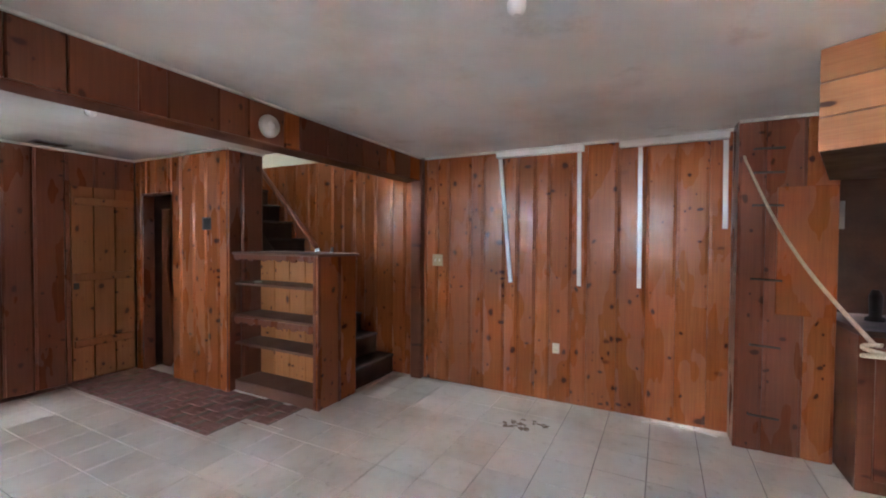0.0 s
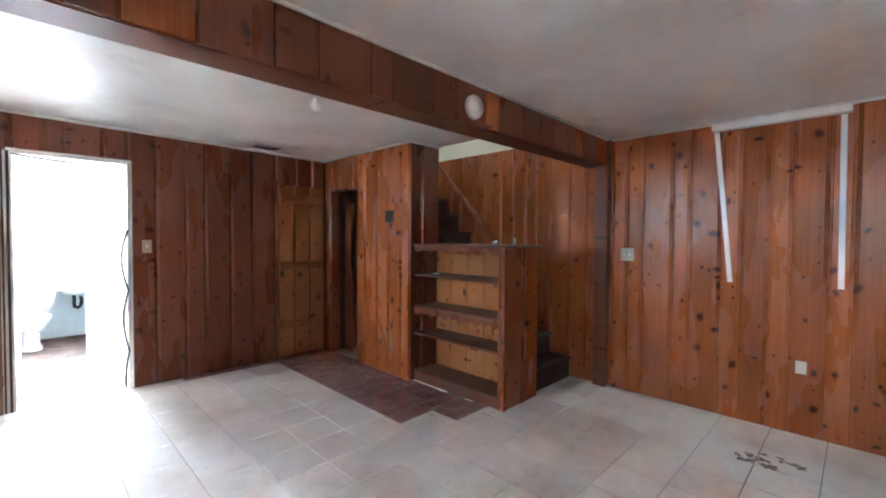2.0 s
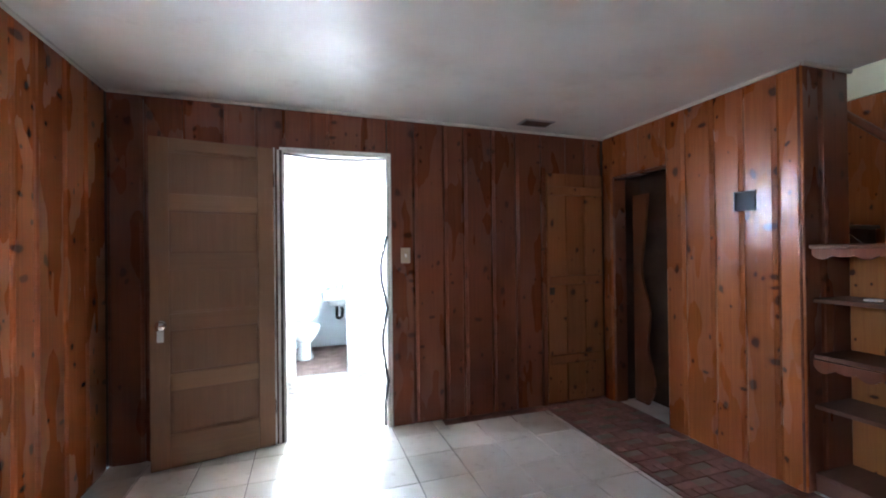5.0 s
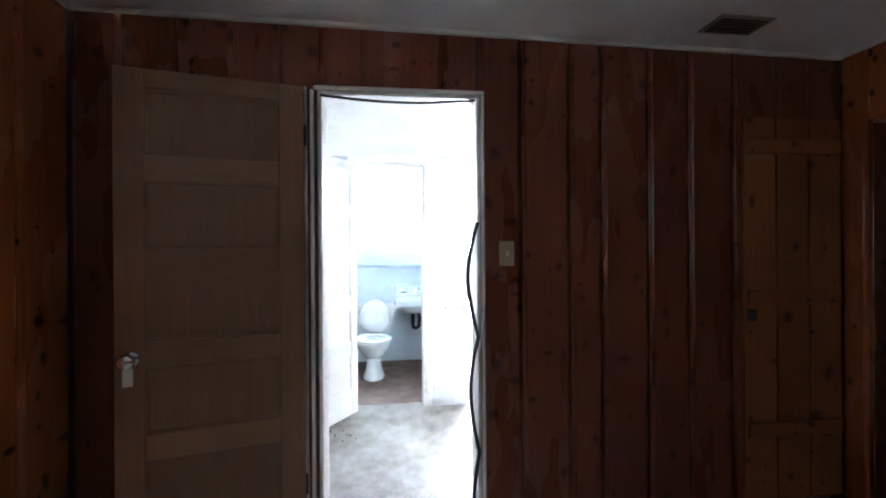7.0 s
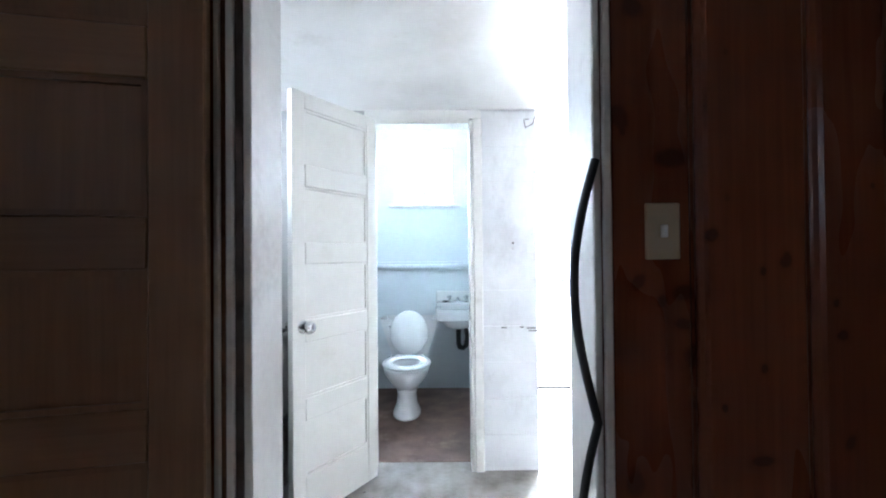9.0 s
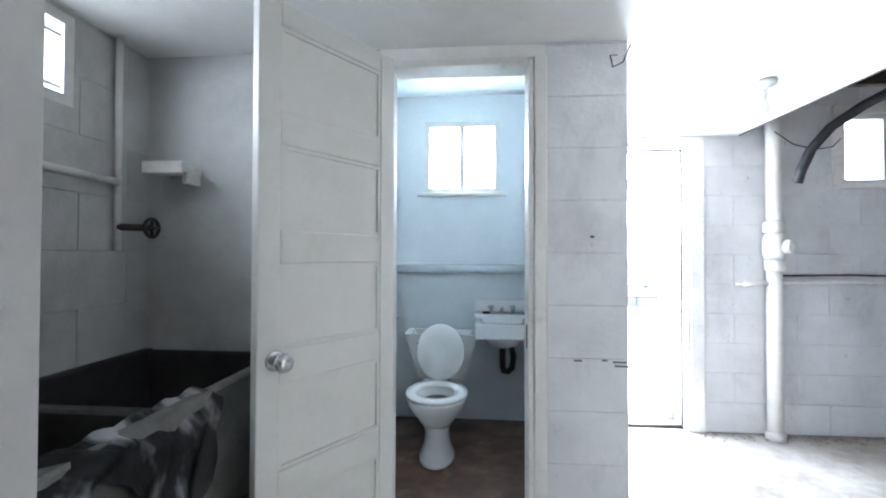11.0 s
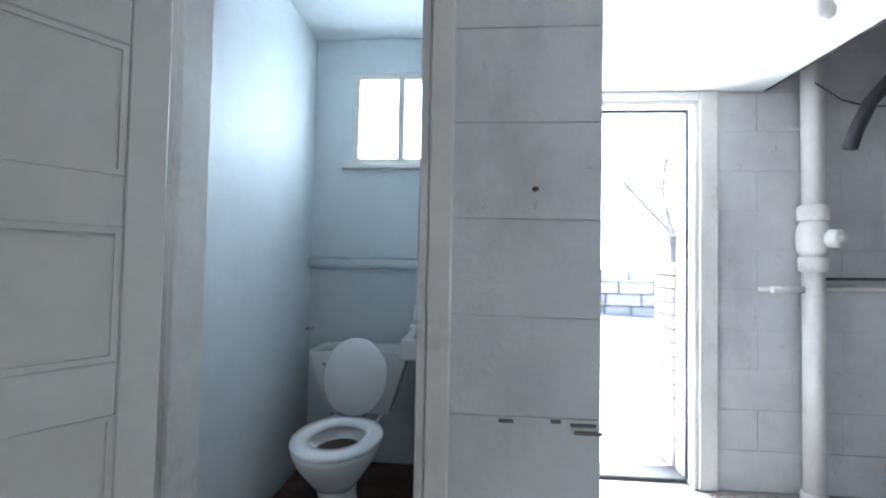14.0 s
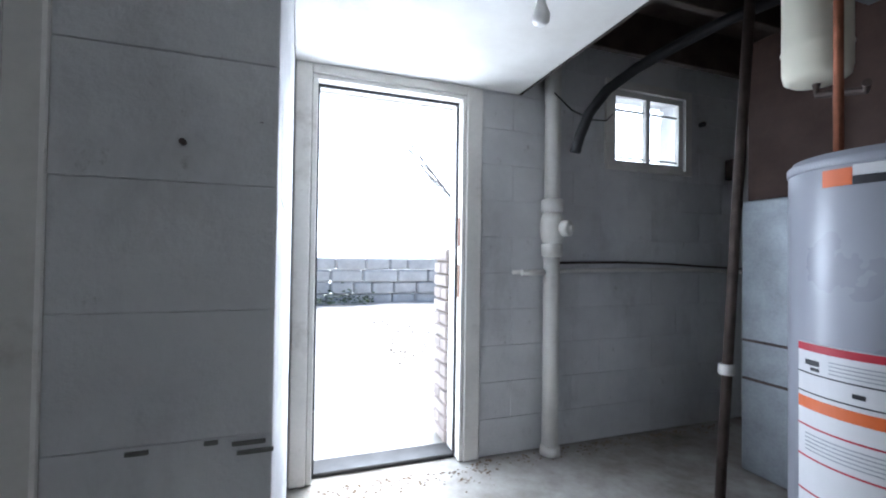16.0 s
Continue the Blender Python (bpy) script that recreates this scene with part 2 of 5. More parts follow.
def tile_material():
    k = N("worn_cream_tile", 0.38).world_co()
    c = k.ramp(k.noise(k.co, 1.4, 7, 0.62), (0.30, (0.52, 0.47, 0.38)), (0.5, (0.70, 0.66, 0.58)), (0.68, (0.77, 0.74, 0.67)))
    r = k.n("ObjectInfo").outputs["Random"]
    c = k.mix(0.4, c, k.ramp(r, (0.0, 0.8), (1.0, 1.05)), "MULTIPLY")
    fine = k.noise(k.co, 16, 6, 0.7)
    c = k.mix(k.ramp(fine, (0.58, 0.0), (0.75, 0.55)), c, (0.30, 0.24, 0.17))
    k.color(c)
    k.rough(k.ramp(fine, (0.3, 0.30), (0.7, 0.55)))
    return k.bump(fine, 0.1, 0.003).m


def brick_vinyl_material():
    k = N("brick_pattern_vinyl", 0.5)
    r = k.n("ObjectInfo").outputs["Random"]
    c = k.ramp(r, (0.0, (0.22, 0.098, 0.073)), (0.5, (0.27, 0.125, 0.097)), (1.0, (0.33, 0.17, 0.135)))
    c = k.mix(0.5, c, k.ramp(k.noise(k.co, 25, 6, 0.7), (0.35, 0.45), (0.65, 1.1)), "MULTIPLY")
    c = k.mix(k.ramp(k.noise(k.scaled(1, 1, 1, True), 8, 5, 0.7), (0.6, 0.0), (0.75, 0.6)), c, (0.30, 0.24, 0.2))
    return k.color(c).bump(k.noise(k.co, 60, 4), 0.15, 0.003).m


M_CEIL = ceiling_material()
M_BLOCK = block_material("painted_block_white", (0.66, 0.66, 0.66), (0.50, 0.50, 0.51), (0.16, 0.14, 0.13))
M_BLOCK_OLD = block_material("painted_block_stained", (0.54, 0.54, 0.52), (0.33, 0.33, 0.31), (0.20, 0.18, 0.14))
M_BATH = plain("pale_blue_bath_paint", (0.69, 0.735, 0.75), 0.5, amount=0.10, scale=2.5)
M_TILE = tile_material()
M_VINYL = brick_vinyl_material()
M_BATHFLOOR = plain("dark_brown_bath_tile", (0.17, 0.095, 0.068), 0.5, amount=0.6, scale=7, dirt=(0.30, 0.24, 0.19))
# Yard and brick base colours are raised to carry the daylight glare.
M_YARD = plain("glare_bright_ground", (0.62, 0.60, 0.56), 0.9, amount=0.25, scale=2, bump=0.4)
M_STONEWALL = plain("grey_stone", (0.60, 0.59, 0.58), 0.9, amount=0.3, scale=4, bump=0.4)
M_BRICK = plain("glare_pale_brick", (0.62, 0.54, 0.50), 0.85, amount=0.25, scale=8)


def glass_material():
    k = N("window_glass", 0.02)
    k.b.inputs["Transmission Weight"].default_value = 1.0
    k.b.inputs["IOR"].default_value = 1.45
    return k.color((0.95, 0.97, 0.97)).m


M_GLASS = glass_material()
# Emissive backdrop: keeps the sky burnt-out white and adds light through the openings.
_k = N("glowing_white_backdrop", 1.0)
_k.color((0.9, 0.9, 0.9))
_k.b.inputs["Emission Color"].default_value = (0.94, 0.97, 1, 1)
_k.b.inputs["Emission Strength"].default_value = 4.0
M_SKY = _k.m


# ---- mesh helpers ----
def box(bm, x0, y0, z0, x1, y1, z1, bev=0.0, seg=1):
    r = bmesh.ops.create_cube(bm, size=1.0)
    vs = r["verts"]
    for v in vs:
        v.co = Vector(((x0 + x1) / 2 + v.co.x * (x1 - x0), (y0 + y1) / 2 + v.co.y * (y1 - y0), (z0 + z1) / 2 + v.co.z * (z1 - z0)))
    if bev:
        es = list({e for v in vs for e in v.link_edges})
        bmesh.ops.bevel(bm, geom=es, offset=bev, segments=seg, affect="EDGES", profile=0.6)
    return bm


def tube(bm, pts, r, seg=12, cap=True):
    """A round tube along points; r is one radius or one for each point."""
    pts = [Vector(p) for p in pts]
    rs = r if isinstance(r, (list, tuple)) else [r] * len(pts)
    rings, side = [], None
    for i, p in enumerate(pts):
        d = (pts[min(i + 1, len(pts) - 1)] - pts[max(i - 1, 0)]).normalized()
        if side is None:
            side = d.orthogonal().normalized()
        side = (side - d * side.dot(d)).normalized()
        up = d.cross(side)
        rings.append([bm.verts.new(p + rs[i] * (math.cos(a) * side + math.sin(a) * up)) for a in (2 * math.pi * j / seg for j in range(seg))])
    for a, b in zip(rings, rings[1:]):
        for j in range(seg):
            bm.faces.new((a[j], a[(j + 1) % seg], b[(j + 1) % seg], b[j])).smooth = True
    if cap:
        bm.faces.new(rings[0][::-1])
        bm.faces.new(rings[-1])
    return bm


def lathe(bm, prof, seg=28, m=None, sx=1.0, sy=1.0, cap=True):
    """Turns a profile of (radius, z) about z; sx, sy squash it into an oval."""
    m = m or Matrix.Identity(4)
    rings = [[bm.verts.new(m @ Vector((sx * max(r, 1e-4) * math.cos(2 * math.pi * j / seg), sy * max(r, 1e-4) * math.sin(2 * math.pi * j / seg), z))) for j in range(seg)] for r, z in prof]
    for a, b in zip(rings, rings[1:]):
        for j in range(seg):
            bm.faces.new((a[j], a[(j + 1) % seg], b[(j + 1) % seg], b[j])).smooth = True
    if cap:
        bm.faces.new(rings[0][::-1])
        bm.faces.new(rings[-1])
    return bm


def prism(bm, poly, z0, z1):
    a = [bm.verts.new((x, y, z0)) for x, y in poly]
    b = [bm.verts.new((x, y, z1)) for x, y in poly]
    bm.faces.new(a[::-1])
    bm.faces.new(b)
    n = len(poly)
    for i in range(n):
        bm.faces.new((a[i], a[(i + 1) % n], b[(i + 1) % n], b[i]))
    return bm


def mesh_of(bm, name, mat):
    bmesh.ops.recalc_face_normals(bm, faces=bm.faces)
    me = bpy.data.meshes.new(name)
    bm.to_mesh(me)
    bm.free()
    me.materials.append(mat)
    return me


def part(name, bm, material, parent=None, label="", m=None):
    ob = new(name, mesh_of(bm, name, material))
    ob.parent = parent
    if m is not None:
        ob.matrix_basis = m
    if label:
        ob["label"] = label
    return ob


def thing(name, label, category, m=None, group="", kind=""):
    ob = new(name)
    ob.empty_display_size = 0.1
    if m is not None:
        ob.matrix_basis = m
    return tagged(ob, label, category, group, kind)


def B():
    return bmesh.new()


def bx(*a, **k):
    return box(bmesh.new(), *a, **k)


# ---- walls and coverings ----
def minus(rects, holes):
    """Rectangles (u0, u1, z0, z1) with rectangular holes taken out."""
    for a0, a1, c0, c1 in holes:
        out = []
        for u0, u1, z0, z1 in rects:
            if u1 <= a0 or u0 >= a1 or z1 <= c0 or z0 >= c1:
                out.append((u0, u1, z0, z1))
                continue
            if u0 < a0:
                out.append((u0, a0, z0, z1))
            if u1 > a1:
                out.append((a1, u1, z0, z1))
            m0, m1 = max(u0, a0), min(u1, a1)
            if z0 < c0:
                out.append((m0, m1, z0, c0))
            if z1 > c1:
                out.append((m0, m1, c1, z1))
        rects = out
    return rects


PIECES = {}


def piece_mesh(w, h, d, cham, mat, kind):
    key = (round(w, 3), round(h, 3), d, mat.name, kind)
    if key not in PIECES:
        bm = bmesh.new()
        c = min(cham, w / 3, h / 3)
        e = 0 if kind == "board" else c
        lo = [(0, 0), (w, 0), (w, h), (0, h)]
        hi = [(c, e), (w - c, e), (w - c, h - e), (c, h - e)]
        k = 0.45
        rings = [(lo, 0.0), (lo, d * k), (hi, d)]
        if kind == "board" and w > 0.1 and cham > 0.008:
            step = [[(q, 0), (w - q, 0), (w - q, h), (q, h)] for q in (0.004, 0.013, 0.020)]
            rings = [(lo, 0.0), (lo, d * 0.25), (step[0], d * 0.45), (step[1], d * 0.62), (step[2], d)]
        rows = [[bm.verts.new((x, y, z)) for x, z in ring] for ring, y in rings]
        for a, b in zip(rows, rows[1:]):
            for i in range(4):
                bm.faces.new((a[i], a[(i + 1) % 4], b[(i + 1) % 4], b[i]))
        bm.faces.new(rows[-1])
        PIECES[key] = mesh_of(bm, kind, mat)
    return PIECES[key]


def wall_frame(p0, p1):
    """Local x runs along the wall, y points into the room, z up."""
    a = math.degrees(math.atan2(p1[1] - p0[1], p1[0] - p0[0]))
    return pose(p0[0], p0[1], 0, 0, 0, a), math.hypot(p1[0] - p0[0], p1[1] - p0[1])


LATER = []


def wall(name, label, p0, p1, z0, z1, thick, core, holes=(), cover=None, seed=1, mats=(), back=0.0, ends=(0.0, 0.0)):
    m, length = wall_frame(p0, p1)
    bm = bmesh.new()
    lo, hi = -ends[0], length + ends[1]
    us = sorted({lo, hi, *(u for h in holes for u in h[:2] if 0 < u < length)})
    for u0, u1 in zip(us, us[1:]):
        for r in minus([(u0, u1, z0, z1)], holes):
            box(bm, r[0], -thick, r[2], r[1], -back, r[3])
    ob = part(name, bm, core, None, "", m)
    tagged(ob, label, "wall", kind="structure")
    if cover:
        LATER.append((cover, ob, length, z0, z1, list(holes), seed, mats))
    return ob


def boards(ob, length, z0, z1, holes, seed, mats):
    rnd = random.Random(seed)
    u = 0.0
    while u < length - 0.01:
        w = rnd.choice((0.13, 0.165, 0.19, 0.215, 0.24))
        w = min(w, length - u)
        if length - u - w < 0.07:
            w = length - u
        mat = rnd.choice(mats)
        for a, b, c, d in minus([(u, u + w, z0, z1)], holes):
            if b - a > 0.012 and d - c > 0.02:
                o = new("board", piece_mesh(b - a - 0.002, d - c, 0.018, 0.011, mat, "board"))
                o.parent = ob
                o.location = (a + 0.001, -0.018, c)
        u += w


def blocks(ob, length, z0, z1, holes, seed, mats):
    rnd = random.Random(seed)
    row, z = 0, z0
    while z < z1 - 0.02:
        h = min(0.203, z1 - z)
        u = -0.203 if row % 2 and length > 0.5 else 0.0
        while u < length:
            a0, a1 = max(u, 0), min(u + 0.406, length)
            for a, b, c, d in minus([(a0, a1, z, z + h)], holes):
                if b - a > 0.02 and d - c > 0.02:
                    o = new("block", piece_mesh(b - a - 0.0003, d - c - 0.0006, 0.008, 0.0014, mats[0], "block"))
                    o.parent = ob
                    o.location = (a + 0.00015, -0.0085 + rnd.uniform(-0.0002, 0.0002), c + 0.0003)
            u += 0.406
        z += h
        row += 1


CZ = 2.27
PN, PR = (M_PINE,), (M_PINE_DARKRED,)
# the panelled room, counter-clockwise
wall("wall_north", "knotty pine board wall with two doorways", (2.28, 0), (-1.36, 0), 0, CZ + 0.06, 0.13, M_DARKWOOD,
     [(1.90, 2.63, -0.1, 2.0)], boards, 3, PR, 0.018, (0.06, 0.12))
wall("wall_closet", "knotty pine board wall with a closet opening", (2.28, -1.567), (2.28, 0), 0, CZ, 0.07, M_DARKWOOD,
     [(0.887, 1.437, -0.1, 1.905)], boards, 14, PN, 0.018, (-0.02, 0.0))
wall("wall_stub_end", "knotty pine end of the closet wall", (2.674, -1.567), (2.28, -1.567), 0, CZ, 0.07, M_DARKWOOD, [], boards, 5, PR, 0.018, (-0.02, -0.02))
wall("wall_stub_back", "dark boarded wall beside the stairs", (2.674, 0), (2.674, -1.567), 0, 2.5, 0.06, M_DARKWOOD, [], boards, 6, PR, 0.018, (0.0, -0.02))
wall("wall_east", "knotty pine board wall lit by window light", (3.53, -5.60), (3.53, 0.6), 0, 2.34, 0.12, M_DARKWOOD, [], boards, 21, PN, 0.018)
wall("wall_east_jog", "knotty pine board wall beside the bar", (3.30, -6.12), (3.30, -5.58), 0, CZ, 0.42, M_DARKWOOD, [], boards, 8, (M_PINE_DARKRED, M_PINE), 0.018)
wall("wall_east_jog_side", "narrow pine return of the wall", (3.30, -5.58), (3.53, -5.575), 0, CZ, 0.01, M_PINE_DARKRED)
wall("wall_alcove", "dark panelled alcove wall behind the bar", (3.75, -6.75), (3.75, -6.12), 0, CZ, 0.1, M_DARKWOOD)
wall("wall_south", "plain pine board wall", (-1.36, -6.75), (3.75, -6.75), 0, CZ, 0.12, M_DARKWOOD, [], boards, 9, PN, 0.018)
wall("wall_west", "knotty pine board wall with two high windows", (-1.36, 0), (-1.36, -6.75), 0, CZ + 0.06, 0.12, M_DARKWOOD, [(1.75, 2.45, 1.45, 2.05), (4.4, 5.15, 1.45, 2.05)], boards, 10, PN, 0.018, (0.13, 0.1))



def cz(x):
    """The ceiling's underside: it sags a little towards the stairs."""
    return CZ + 0.045 * max(0.0, (2.28 - x) / 3.64)


def ceiling_slab(nm, x0, x1, y0, y1):
    bm = bmesh.new()
    box(bm, x0, y0, CZ, x1, y1, CZ + 0.2)
    for v in bm.verts:
        if v.co.z < CZ + 0.1:
            v.co.z = cz(v.co.x)
    tagged(part(nm, bm, M_CEIL), "stained white plaster ceiling", "ceiling", kind="structure")


ceiling_slab("ceiling", -1.48, 2.28, -6.87, 0.0)
ceiling_slab("ceiling_east", 2.28, 2.68, -6.87, 0.0)
ceiling_slab("ceiling_south_east", 2.68, 3.87, -6.87, -2.75)

# stairwell above
wall("wall_stairwell_east", "cream plaster stairwell wall", (3.53, -2.75), (3.53, 1.6), 2.345, 4.8, 0.12, M_CREAM)
wall("wall_stairwell_west", "cream plaster stairwell wall", (2.68, 1.6), (2.68, -2.75), 2.5, 4.8, 0.10, M_CREAM)
wall("wall_stairwell_south", "cream plaster stairwell wall", (2.68, -2.75), (3.53, -2.75), CZ + 0.12, 4.8, 0.10, M_CREAM)
wall("wall_stairwell_north", "cream plaster stairwell wall", (3.53, 1.6), (2.68, 1.6), 2.3, 4.8, 0.10, M_CREAM)
tagged(part("ceiling_stairwell", bx(2.58, -3.0, 4.8, 3.65, 1.7, 4.9), M_CEIL), "white stairwell ceiling", "ceiling", kind="structure")
tagged(part("floor_upper", bx(2.68, 0.0, 2.42, 3.53, 1.6, 2.54), M_STAIR), "wooden upper landing floor", "floor", kind="structure")

# utility room, laundry and bath
wall("wall_utility_south", "white painted wall with a doorway", (-1.37, 0.13), (3.6, 0.13), 0, 2.5, 0.06, M_TRIM, [(1.02, 1.75, -0.1, 2.0)])
wall("wall_utility_east", "grey painted block wall", (3.6, 0.07), (3.6, 2.88), 0, 2.6, 0.15, M_BLOCK_OLD, [], blocks, 31, (M_BLOCK_OLD,), 0.004, (0.0, 0.2))
wall("wall_exterior", "white painted block wall with a doorway and a window", (3.6, 2.88), (0.39, 2.88), 0, 2.6, 0.20, M_BLOCK,
     [(2.13, 2.91, -0.1, 1.975), (0.55, 1.14, 1.69, 2.17)], blocks, 32, (M_BLOCK,), 0.004, (0.14, 0.0))
wall("wall_bath_east", "white painted block wall of the bathroom", (0.59, 2.88), (0.59, 1.505), 0, 2.5, 0.19, M_BLOCK, [], blocks, 33, (M_BLOCK,), 0.004, (0.0, -0.03))
wall("wall_pillar_front", "white painted block wall end with chipped joints", (0.59, 1.505), (0.28, 1.505), 0, 2.5, 0.12, M_BLOCK, [], blocks, 34, (M_BLOCK,), 0.004)
wall("wall_laundry_north", "stained white painted laundry wall", (-0.38, 1.505), (-1.37, 1.505), 0, 2.1, 0.10, M_BLOCK_OLD, [], None)
wall("wall_laundry_west", "stained white painted block wall with a high window", (-1.37, 1.605), (-1.37, 0.07), 0, 2.1, 0.18, M_BLOCK_OLD,
     [(0.425, 1.06, 1.71, 2.02)], blocks, 36, (M_BLOCK_OLD,), 0.004)
wall("wall_bath_header", "white wall over the bathroom doorway", (0.28, 1.505), (-0.38, 1.505), 1.985, 2.5, 0.10, M_TRIM)
wall("wall_bath_west", "pale blue painted bathroom wall", (-0.60, 2.97), (-0.60, 1.6), -0.03, 2.5, 0.10, M_BATH)
wall("wall_bath_inner_south", "pale blue painted bathroom wall", (-0.60, 1.605), (-0.375, 1.605), -0.03, 2.5, 0.004, M_BATH)
wall("wall_bath_inner_east", "pale blue painted bathroom wall", (0.39, 1.63), (0.39, 2.97), -0.03, 2.5, 0.006, M_BATH)
wall("wall_bath_north", "pale blue painted bathroom wall with a window", (0.396, 2.97), (-0.70, 2.97), -0.03, 2.6, 0.15, M_BATH, [(0.216, 0.776, 1.675, 2.205)])
tagged(part("ceiling_bath", bx(-0.7, 1.61, 2.40, 0.40, 3.1, 2.5), M_BATH), "pale blue bathroom ceiling", "ceiling", kind="structure")
tagged(part("beam_bath", bx(-0.6, 2.12, 2.20, 0.39, 2.26, 2.40, bev=0.006), M_BATH), "pale blue boxed ceiling beam", "beam", kind="structure")
tagged(part("ceiling_utility", bx(-1.55, 0.13, 2.035, 1.80, 1.50, 2.10), M_CEIL), "smooth white painted low ceiling", "ceiling", kind="structure")
tagged(part("ceiling_utility_entry", bx(0.592, 1.50, 2.035, 1.80, 2.872, 2.10, bev=0.003), M_CEIL), "smooth white painted low ceiling", "ceiling", kind="structure")
tagged(part("ceiling_subfloor", bx(-1.6, 0.07, 2.52, 3.8, 3.15, 2.6), M_JOIST), "dark exposed subfloor boards", "ceiling", kind="structure")
tagged(part("ceiling_edge", bx(1.80, 0.13, 2.035, 1.815, 2.872, 2.52), M_JOIST), "raw edge of the lowered ceiling", "trim", kind="structure")

# floors
floor = tagged(part("floor", bx(-1.48, -6.87, -0.12, 3.87, 0.0, -0.006), M_GROUT), "worn cream tiled basement floor", "floor", kind="structure")
tagged(part("floor_threshold", bx(-0.35, 0.0, -0.12, 0.38, 0.13, -0.003), M_CONCRETE), "worn concrete threshold", "floor", kind="structure")
tagged(part("floor_utility", bx(-1.55, 0.13, -0.12, 3.75, 3.08, -0.005), M_CONCRETE), "stained bare concrete floor", "floor", kind="structure")
bath_floor = tagged(part("floor_bath", bx(-0.6, 1.62, -0.02, 0.384, 2.97, -0.001), M_BATHFLOOR), "dark brown tiled bathroom floor", "floor", kind="structure")

# ceiling beam and its panels
beam = thing("ceiling_beam", "boxed ceiling beam clad in stained pine", "beam")
part("core", bx(-1.34, -2.902, 2.03, 3.51, -2.73, CZ + 0.045), M_BEAM, beam)
_u, _r = -1.34, random.Random(4)
while _u < 3.50:
    _w = min(_r.choice((0.13, 0.19, 0.27, 0.34, 0.22)), 3.51 - _u)
    o = new("board", piece_mesh(_w - 0.002, 0.275, 0.018, 0.006, _r.choice((M_BEAM, M_BEAM, M_PINE_DARKRED, M_PINE_DARKRED, M_PINE)), "board"))
    o.parent, o.matrix_basis = beam, pose(_u, -2.902, 2.035, 0, 0, 0) @ Matrix.Diagonal((1, -1, 1, 1))
    _u += _w
tagged(part("post", bx(3.46, -2.94, 0, 3.53, -2.82, CZ - 0.001, bev=0.004), M_BEAM), "stained pine post under the ceiling beam", "post")


def trim(name, x0, y0, x1, y1):
    bm = bx(x0, y0, CZ - 0.022, x1, y1, CZ - 0.001, bev=0.004)
    for v in bm.verts:
        v.co.z += cz(v.co.x) - CZ
    tagged(part(name, bm, M_TRIM), "thin white painted ceiling moulding", "trim", kind="structure")


trim("trim_north", -1.36, -0.02, 2.26, -0.0005)
trim("trim_closet", 2.26, -1.57, 2.28, 0)
trim("trim_west", -1.36, -6.7, -1.34, -0.02)
trim("trim_east", 3.51, -5.6, 3.53, -2.945)
trim("trim_jog", 3.28, -6.12, 3.30, -5.58)
trim("trim_beam", -1.34, -2.94, 3.51, -2.921)
trim("trim_stub", 2.28, -1.587, 2.674, -1.568)
# ---- things ----
def panel_door(name, label, w, h, t, stile_m, rail_m, panel_m, knob_m, m, knob_z, hinge_m, stile=0.1):
    """A five-panel door; local x runs from the hinge to the free edge."""
    d = thing(name, label, "door", m)
    sw, rh, bot, top = stile, 0.100, 0.20, 0.075
    for x in (0.0, w - sw):
        part("stile", bx(x, 0, 0, x + sw, t, h, bev=0.003), stile_m, d)
    ph = (h - bot - top - rh * 4) / 5
    z = 0.0
    for i in range(6):
        r = bot if i == 0 else top if i == 5 else rh
        part("rail", bx(sw + 0.001, 0.0005, z, w - sw - 0.001, t - 0.0005, z + r, bev=0.003), rail_m, d)
        z += r
        if i < 5:
            part("panel", bx(sw - 0.004, t * 0.36, z - 0.004, w - sw + 0.004, t * 0.64, z + ph + 0.004), panel_m, d)
            bm = B()
            for y0, y1 in ((t * 0.12, t * 0.36), (t * 0.64, t * 0.88)):
                box(bm, sw + 0.001, y0, z + 0.001, w - sw - 0.001, y1, z + 0.012)
                box(bm, sw + 0.001, y0, z + ph - 0.012, w - sw - 0.001, y1, z + ph - 0.001)
                box(bm, sw + 0.001, y0, z + 0.012, sw + 0.012, y1, z + ph - 0.012)
                box(bm, w - sw - 0.012, y0, z + 0.012, w - sw - 0.001, y1, z + ph - 0.012)
            part("panel_moulding", bm, panel_m, d)
            z += ph
    for y, s in ((-0.001, -1), (t + 0.001, 1)):
        km = pose(w - 0.055, y, knob_z, -90 * s, 0, 0)
        kn = part("knob", lathe(B(), [(0.010, 0.0), (0.010, 0.028), (0.024, 0.034), (0.029, 0.046), (0.024, 0.060), (0.008, 0.064)], 20, km), knob_m, d)
        part("rosette", lathe(B(), [(0.030, 0.0), (0.030, 0.003), (0.020, 0.006), (0.011, 0.007)], 20, km), knob_m, kn)
    for z in (0.2, h - 0.25):
        part("hinge", tube(B(), [(-0.006, -0.004, z), (-0.006, -0.004, z + 0.09)], 0.006, 8), hinge_m, d)
    return d


# the open fir door of the panelled room
a = math.degrees(math.atan2(-0.15, -0.70))
d = panel_door("panelled_door", "brown five-panel wooden door standing wide open", 0.69, 1.985, 0.036, M_DOORWOOD, M_DOORRAIL, M_DOORWOOD, M_CHROME,
               pose(-0.411, -0.016, 0.012, 0, 0, a), 0.86, M_IRON)
tag = part("hanging_tag", prism(B(), [(0.622, 0.060), (0.648, 0.060), (0.652, 0.068), (0.618, 0.068)], 0.765, 0.845), M_WHITE, d, "white paper tag hung on the knob")

